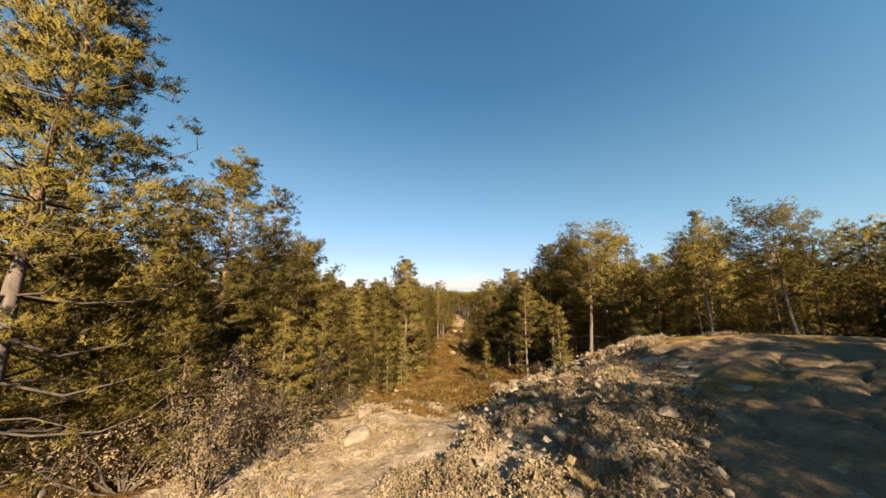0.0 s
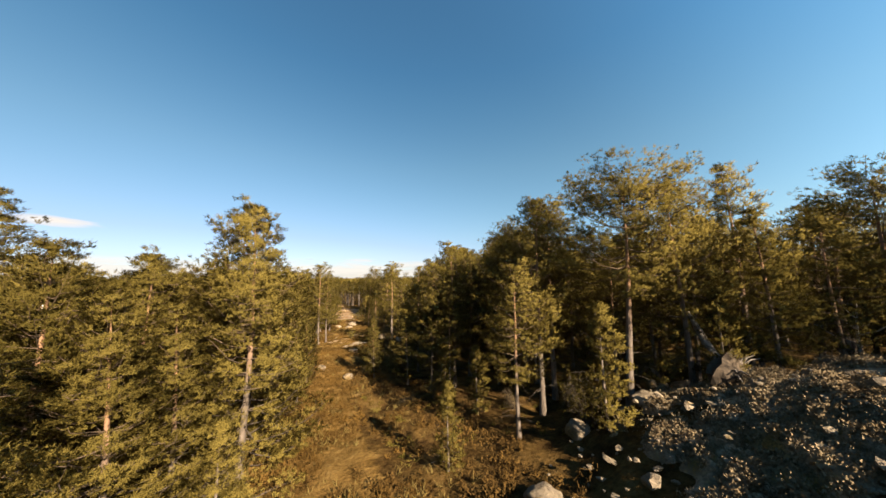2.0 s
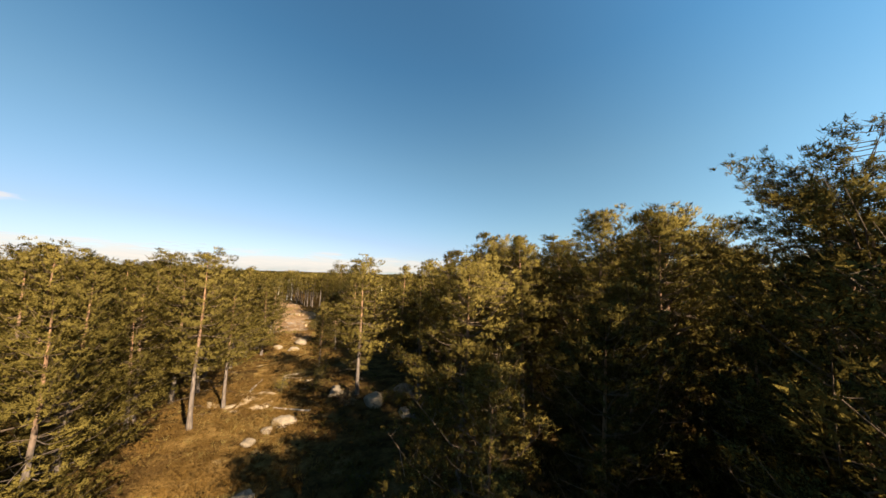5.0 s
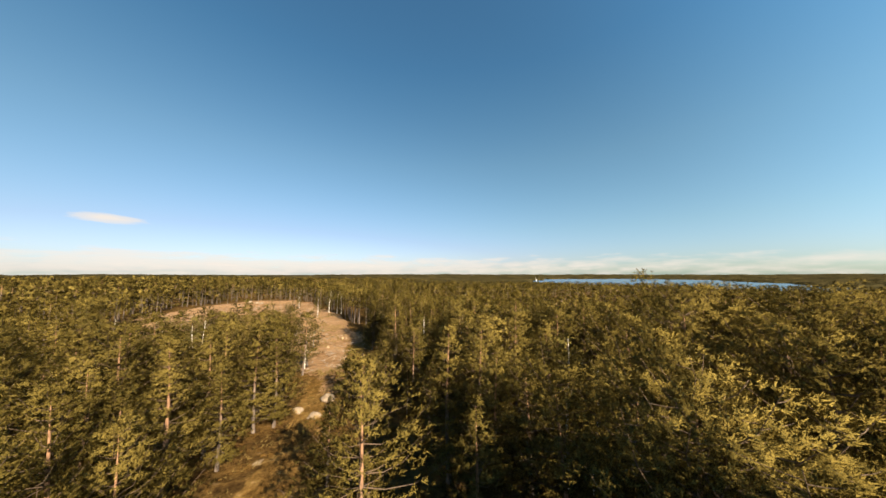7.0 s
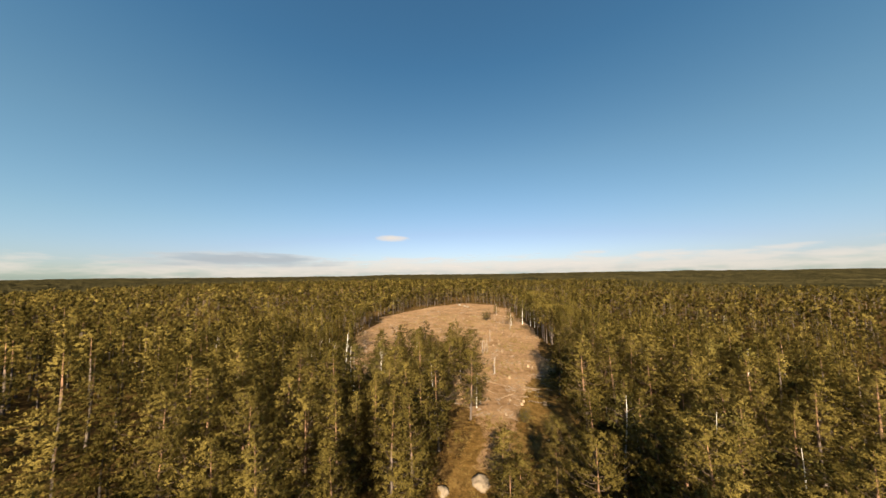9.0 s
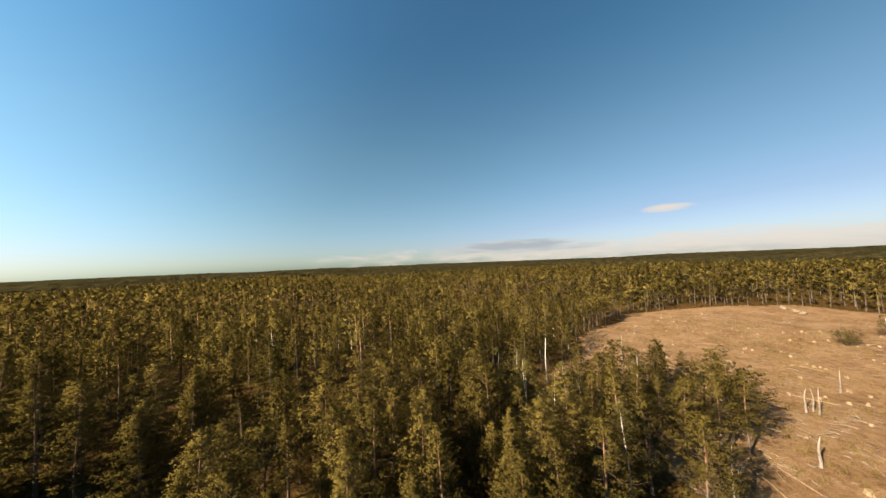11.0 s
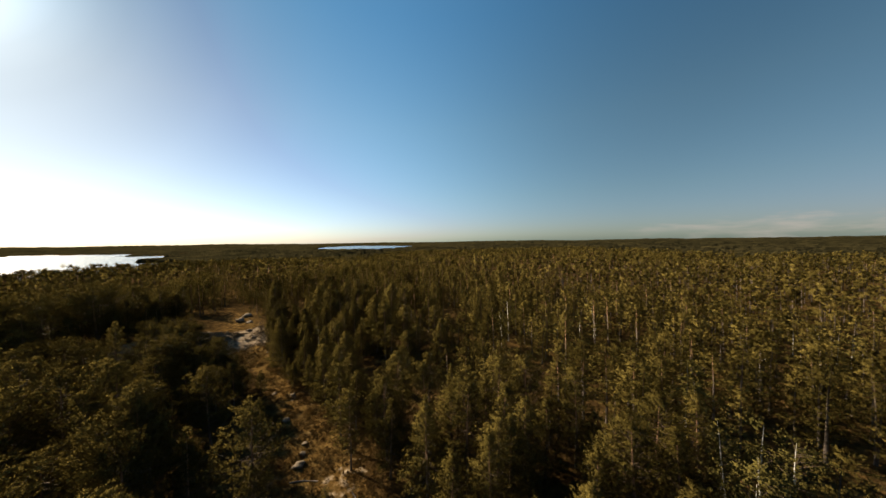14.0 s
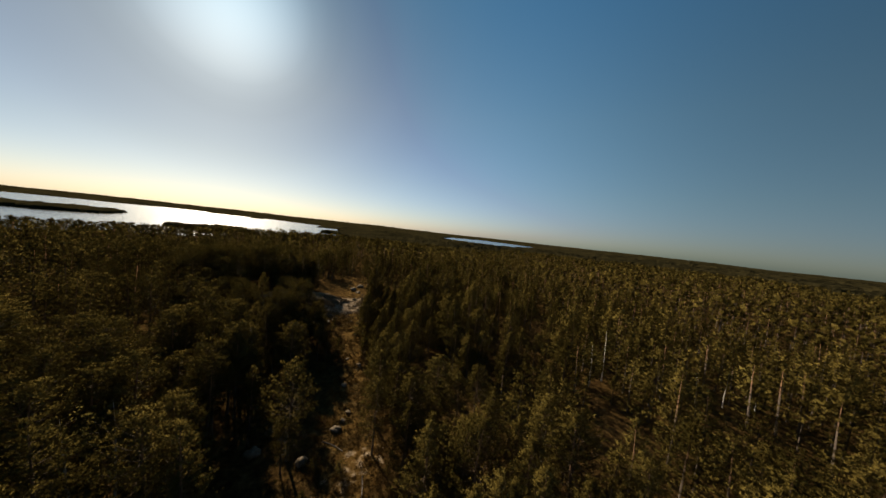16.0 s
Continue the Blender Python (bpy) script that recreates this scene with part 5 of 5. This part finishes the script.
for kind, x, y, turn, sc in [("tall", -5.0, 6.4, 0, 1.1), ("wide", -4.6, 8.0, 60, 1.1), ("tall", -6.0, 8.2, 120, 1.25), ("wide", -5.6, 9.6, 200, 1.2),
                             ("tall", -5.4, 11.6, 30, 1.2), ("wide", -4.8, 13.2, 80, 0.9), ("green", -6.2, 12.2, 0, 1.1), ("green", -5.2, 15.2, 70, 0.9),
                             ("green", -4.6, 19.5, 10, 0.8), ("wide", -6.8, 6.6, 100, 1.3), ("green", -3.4, 21.6, 160, 0.7), ("green", 4.6, 34.5, 160, 0.7),
                             ("wide", -3.8, 28.6, 20, 0.9), ("green", 6.0, 56.5, 20, 0.9), ("green", 7.0, 60.5, 70, 1.0), ("green", 3.6, 57.5, 10, 0.7),
                             ("green", -15.9, 188.0, 0, 2.6), ("green", 9.5, 98.5, 0, 1.2), ("green", 13.0, 96.0, 60, 1.3), ("green", -20.0, 118.0, 20, 0.9), ("green", -36.0, 128.0, 10, 1.1)]:
    shrub(kind, x, y, turn, sc)

rng = np.random.default_rng(71)
made = 0
while made < 34:                                      # scattered under the pines east of the trail
    x, y = 4.5 + 20 * rng.random(), 19 + 34 * rng.random()
    if trail_off(np.array(x), np.array(y)) > 1.2 and np.hypot(marks[:, 0] - x, marks[:, 1] - y).min() > 0.9:
        shrub("green" if rng.random() < 0.8 else "wide", x, y, rng.random() * 360, 0.45 + 0.45 * rng.random())
        made += 1

# ---- dead wood ----
def snag(x, y, height, turn, branches, label, radius=0.16, lean=0.03):
    """A dead standing trunk with a broken top and stubs of branches."""
    rng = np.random.default_rng(int(abs(x * 7 + y)))
    s = np.linspace(0, 1, 10)
    axis = np.stack([lean * height * s + 0.06 * np.sin(s * 7), 0.05 * np.cos(s * 5) - 0.05, s * height - 0.2], -1)
    body = Soup()
    body.tube(axis, radius * np.where(s < 0.06, 1.4, 1 - 0.62 * s), 9)
    tip = axis[-1]
    body.tube(np.stack([tip, tip + [0.05, 0.02, 0.25], tip + [0.09, 0.03, 0.55]]), [radius * 0.38, radius * 0.2, 0.01], 6)
    wood = BIRCH_BARK if "bleached dead birch" in label else DEAD_WOOD
    top = tagged(new("dead_tree"), label, "dead tree", "dead standing trunks")
    part("trunk", mesh_of("dead_trunk", *body.arrays(), [wood], shade=True), top)
    for _ in range(branches):
        t, a, l = 0.35 + 0.6 * rng.random(), rng.random() * 6.28, 0.4 + 0.9 * rng.random()
        p = np.array([np.interp(t, s, axis[:, c]) for c in range(3)])
        out = np.array([np.cos(a), np.sin(a), 0.5])
        part("branch", mesh_of("dead_branch", *tube(np.stack([p, p + out * l * 0.5, p + out * l + [0, 0, 0.2 * l]]), [0.045, 0.03, 0.01], 5), [DEAD_WOOD], shade=True), top)
    top.matrix_basis = pose(x, y, float(land(x, y)), 0, 0, turn)


snag(-27.6, 102.6, 10.2, 30, 9, "bleached dead birch trunk with broken branch stubs", 0.15)
snag(-27.2, 122.8, 8.5, 0, 2, "bare grey dead pole at the edge of felled land", 0.10)
snag(-5.3, 134.8, 3.6, 0, 1, "pale high stump standing on felled land", 0.16)
snag(-4.2, 135.6, 3.9, 70, 0, "pale high stump standing on felled land", 0.13)
snag(-5.0, 136.4, 3.2, 150, 0, "pale high stump standing on felled land", 0.13)
snag(-6.4, 150.3, 4.0, 70, 0, "pale high stump standing on felled land", 0.14)
snag(1.2, 118.5, 3.4, 20, 0, "thick pale high stump standing on felled land", 0.2)
snag(-2.4, 172.0, 3.2, 20, 0, "pale high stump standing on felled land", 0.14)
snag(1.8, 102.5, 5.5, 200, 7, "dead leaning birch with bare branches", 0.18, 0.12)
snag(-58.0, 95.0, 8.5, 0, 5, "bleached dead trunk among the pines", 0.16)
snag(20.5, 16.2, 4.2, 200, 7, "small bleached dead pine with bare twigs", 0.09)


def log(x, y, length, radius, turn, label):
    s = np.linspace(0, 1, 7)
    pts = np.stack([s * length, 0.08 * np.sin(s * 4), 0 * s], -1)
    c, sn = math.cos(radians(turn)), math.sin(radians(turn))
    pts = np.stack([pts[:, 0] * c - pts[:, 1] * sn + x, pts[:, 0] * sn + pts[:, 1] * c + y], -1)
    pts = np.concatenate([pts, (land(pts[:, 0], pts[:, 1]) + radius * 0.8)[:, None]], 1)
    v, f = tube(pts, radius * (1 - 0.35 * s), 8)
    k = len(v)
    v = np.concatenate([v, pts[:1], pts[-1:]])
    tri = [(i, (i + 1) % 8, k, k) for i in range(8)] + [(k - 8 + (i + 1) % 8, k - 8 + i, k + 1, k + 1) for i in range(8)]
    me = bpy.data.meshes.new("log")
    me.from_pydata(v.tolist(), [], f.tolist() + [t[:3] for t in tri])
    me.materials.append(CUT_WOOD if "cut" in label else DEAD_WOOD)
    for p in me.polygons:
        p.use_smooth = len(p.vertices) == 4
    tagged(new("log", me), label, "log", "fallen logs")


for x, y, l, r, t in [(-1.0, 110.5, 5.5, 0.12, -30), (3.6, 112.5, 4.5, 0.1, 160), (6.0, 121.0, 4.0, 0.12, 130), (-9.0, 141.0, 5.0, 0.13, 20), (4.5, 105.5, 4.0, 0.1, 60),
                      (-24.0, 134.0, 5.5, 0.12, 100), (-16.0, 160.0, 5.0, 0.13, 10), (-34.0, 160.0, 6.0, 0.13, 50), (8.0, 112.0, 3.5, 0.11, 20), (-2.0, 126.0, 4.5, 0.1, 80)]:
    log(x, y, l, r, t, "cut pine log lying on felled ground")
log(1.5, 58.5, 3.5, 0.07, 80, "thin bleached branch lying on the heath")
log(5.5, 52.5, 3.0, 0.07, 140, "thin bleached branch lying on the heath")


def stump_mesh(seed):
    rng = np.random.default_rng(seed)
    z = np.array([-0.1, 0.0, 0.12, 0.32])
    v, f = tube(np.stack([0 * z, 0 * z, z], -1), np.array([0.34, 0.30, 0.21, 0.19]), 10)
    v[:, :2] *= 1 + 0.15 * rng.normal(size=(len(v), 1))
    k = len(v)
    me = bpy.data.meshes.new("stump")
    me.from_pydata(v.tolist() + [[0, 0, 0.325]], [], f.tolist() + [(k - 10 + i, k - 10 + (i + 1) % 10, k) for i in range(10)])
    me.materials.append(CUT_WOOD)
    return me


STUMPS = [stump_mesh(i) for i in range(3)]
rng = np.random.default_rng(31)
made = 0
while made < 120:
    x, y = -60 + 76 * rng.random(), 97 + 110 * rng.random()
    if cut_off(np.array(x), np.array(y)) < -2:
        ob = tagged(new("tree_stump", STUMPS[made % 3]), "weathered cut tree stump on felled ground", "stump", "stumps of the felled wood")
        sc = 0.7 + 0.7 * rng.random()
        ob.matrix_basis = pose(x, y, float(land(x, y)), 0, 0, rng.random() * 360) @ Matrix.Scale(sc, 4)
        made += 1


def slash():
    """Branches and brash left on the felled land."""
    rng = np.random.default_rng(41)
    n = 4200
    x, y = -65 + 82 * rng.random(n), 94 + 130 * rng.random(n) ** 1.3
    k = (cut_off(x, y) < 0) & (fbm(x / 6, y / 6, 89, 3) > -0.12)
    x, y = x[k], y[k]
    n = len(x)
    a, l, w = rng.random(n) * 6.28, 0.4 + 2.0 * rng.random(n) ** 2, 0.015 + 0.035 * rng.random(n)
    d = np.stack([np.cos(a), np.sin(a), 0 * a], -1)
    p = np.stack([x, y, land(x, y) + 0.06], -1)
    q = p + d * l[:, None]
    q[:, 2] = land(q[:, 0], q[:, 1]) + 0.06 + 0.3 * rng.random(n) ** 2
    side = np.stack([-d[:, 1], d[:, 0], 0 * a], -1) * w[:, None]
    up = np.array([0, 0, 1]) * w[:, None] * 1.6
    v = np.stack([p - side, p + side, p + up, q - side * 0.4, q + side * 0.4, q + up * 0.4], 1).reshape(-1, 3)
    t = np.array([[0, 1, 4], [0, 4, 3], [1, 2, 5], [1, 5, 4], [2, 0, 3], [2, 3, 5]])
    return v, (t[None] + (np.arange(n) * 6)[:, None, None]).reshape(-1, 3)


merged("logging_slash", *slash(), DEAD_WOOD, None, "bleached branches and brash strewn over felled land", "branches", False)


def uprooted():
    """An uprooted pine: a dark plate of roots on edge, and the bleached trunk leaning from it."""
    top = tagged(new("uprooted_stump"), "uprooted pine stump with dark root plate and bleached trunk", "stump")
    rng = np.random.default_rng(3)
    bm = bmesh.new()
    bmesh.ops.create_icosphere(bm, subdivisions=3, radius=1)
    for v in bm.verts:
        k = 1 + 0.35 * noise.noise(v.co * 1.7) + 0.15 * noise.noise(v.co * 5)
        v.co = Vector((v.co.x * 1.3 * k, v.co.y * 0.4 * k, v.co.z * 0.75 * k + 0.35))
    me = bpy.data.meshes.new("root_plate")
    bm.to_mesh(me), bm.free()
    me.materials.append(ROOT_EARTH)
    part("root_plate", me, top, "dark earthy root plate")
    part("trunk", mesh_of("leaning_trunk", *tube([[0.3, 0.1, 0.4], [0.9, 0.6, 0.9], [1.3, 1.0, 1.6], [1.5, 1.3, 2.2]], [0.2, 0.15, 0.11, 0.05], 8), [DEAD_WOOD], shade=True), top, "bleached broken trunk")
    for _ in range(9):
        a = rng.random() * 3.14
        d = np.array([np.cos(a) * 1.5, -0.3 - 0.4 * rng.random(), np.sin(a) * 1.0 - 0.2])
        p = np.array([d[0] * 0.5, -0.2, 0.35 + d[2] * 0.4])
        part("root", mesh_of("root", *tube(np.stack([p, p + d * 0.4, p + d * 0.7 + [0, 0, -0.15]]), [0.05, 0.03, 0.01], 5), [DEAD_WOOD], shade=True), top)
    top.matrix_basis = pose(11.6, 17.2, float(land(11.6, 17.2)), 0, 0, 10)


uprooted()


def sailboat(x, y, turn):
    """A small white sailing boat far out on the lake."""
    top = tagged(new("sailboat"), "small white sailing boat far out on the lake", "boat")
    bm = bmesh.new()
    ring = [(-4.5, 0.9), (-4.5, -0.9), (0.5, -1.5), (3.2, -0.9), (5.0, 0.0), (3.2, 0.9), (0.5, 1.5)]
    low = [bm.verts.new((px * 0.85, py * 0.6, -0.3)) for px, py in ring]
    high = [bm.verts.new((px, py, 0.9)) for px, py in ring]
    bm.faces.new(low[::-1]), bm.faces.new(high)
    for i in range(7):
        bm.faces.new((low[i], low[(i + 1) % 7], high[(i + 1) % 7], high[i]))
    me = bpy.data.meshes.new("hull")
    bm.to_mesh(me), bm.free()
    me.materials.append(SAILCLOTH)
    part("hull", me, top)
    part("mast", mesh_of("mast", *tube([[0.8, 0, 0.5], [0.8, 0, 6.0], [0.8, 0, 12.0]], [0.09, 0.08, 0.05], 6), [DEAD_WOOD], shade=True), top)
    for name, a, b, c in (("mainsail", (0.6, 0, 1.6), (-4.0, 0.3, 1.6), (0.7, 0, 11.6)), ("foresail", (1.0, 0, 1.4), (4.8, 0.2, 1.0), (0.9, 0, 10.2))):
        a, b, c = np.array(a), np.array(b), np.array(c)
        mid = (a + b + c) / 3 + [0, 0.5, 0]
        v = np.stack([a, b, c, mid, mid + [0, 0.06, 0]])
        part(name, mesh_of(name, v, [(0, 1, 3), (1, 2, 3), (2, 0, 3), (1, 0, 4), (2, 1, 4), (0, 2, 4)], [SAILCLOTH], shade=True), top)
    top.matrix_basis = pose(x, y, WATER_Z, 0, 0, turn)


sailboat(629, 838, 40)
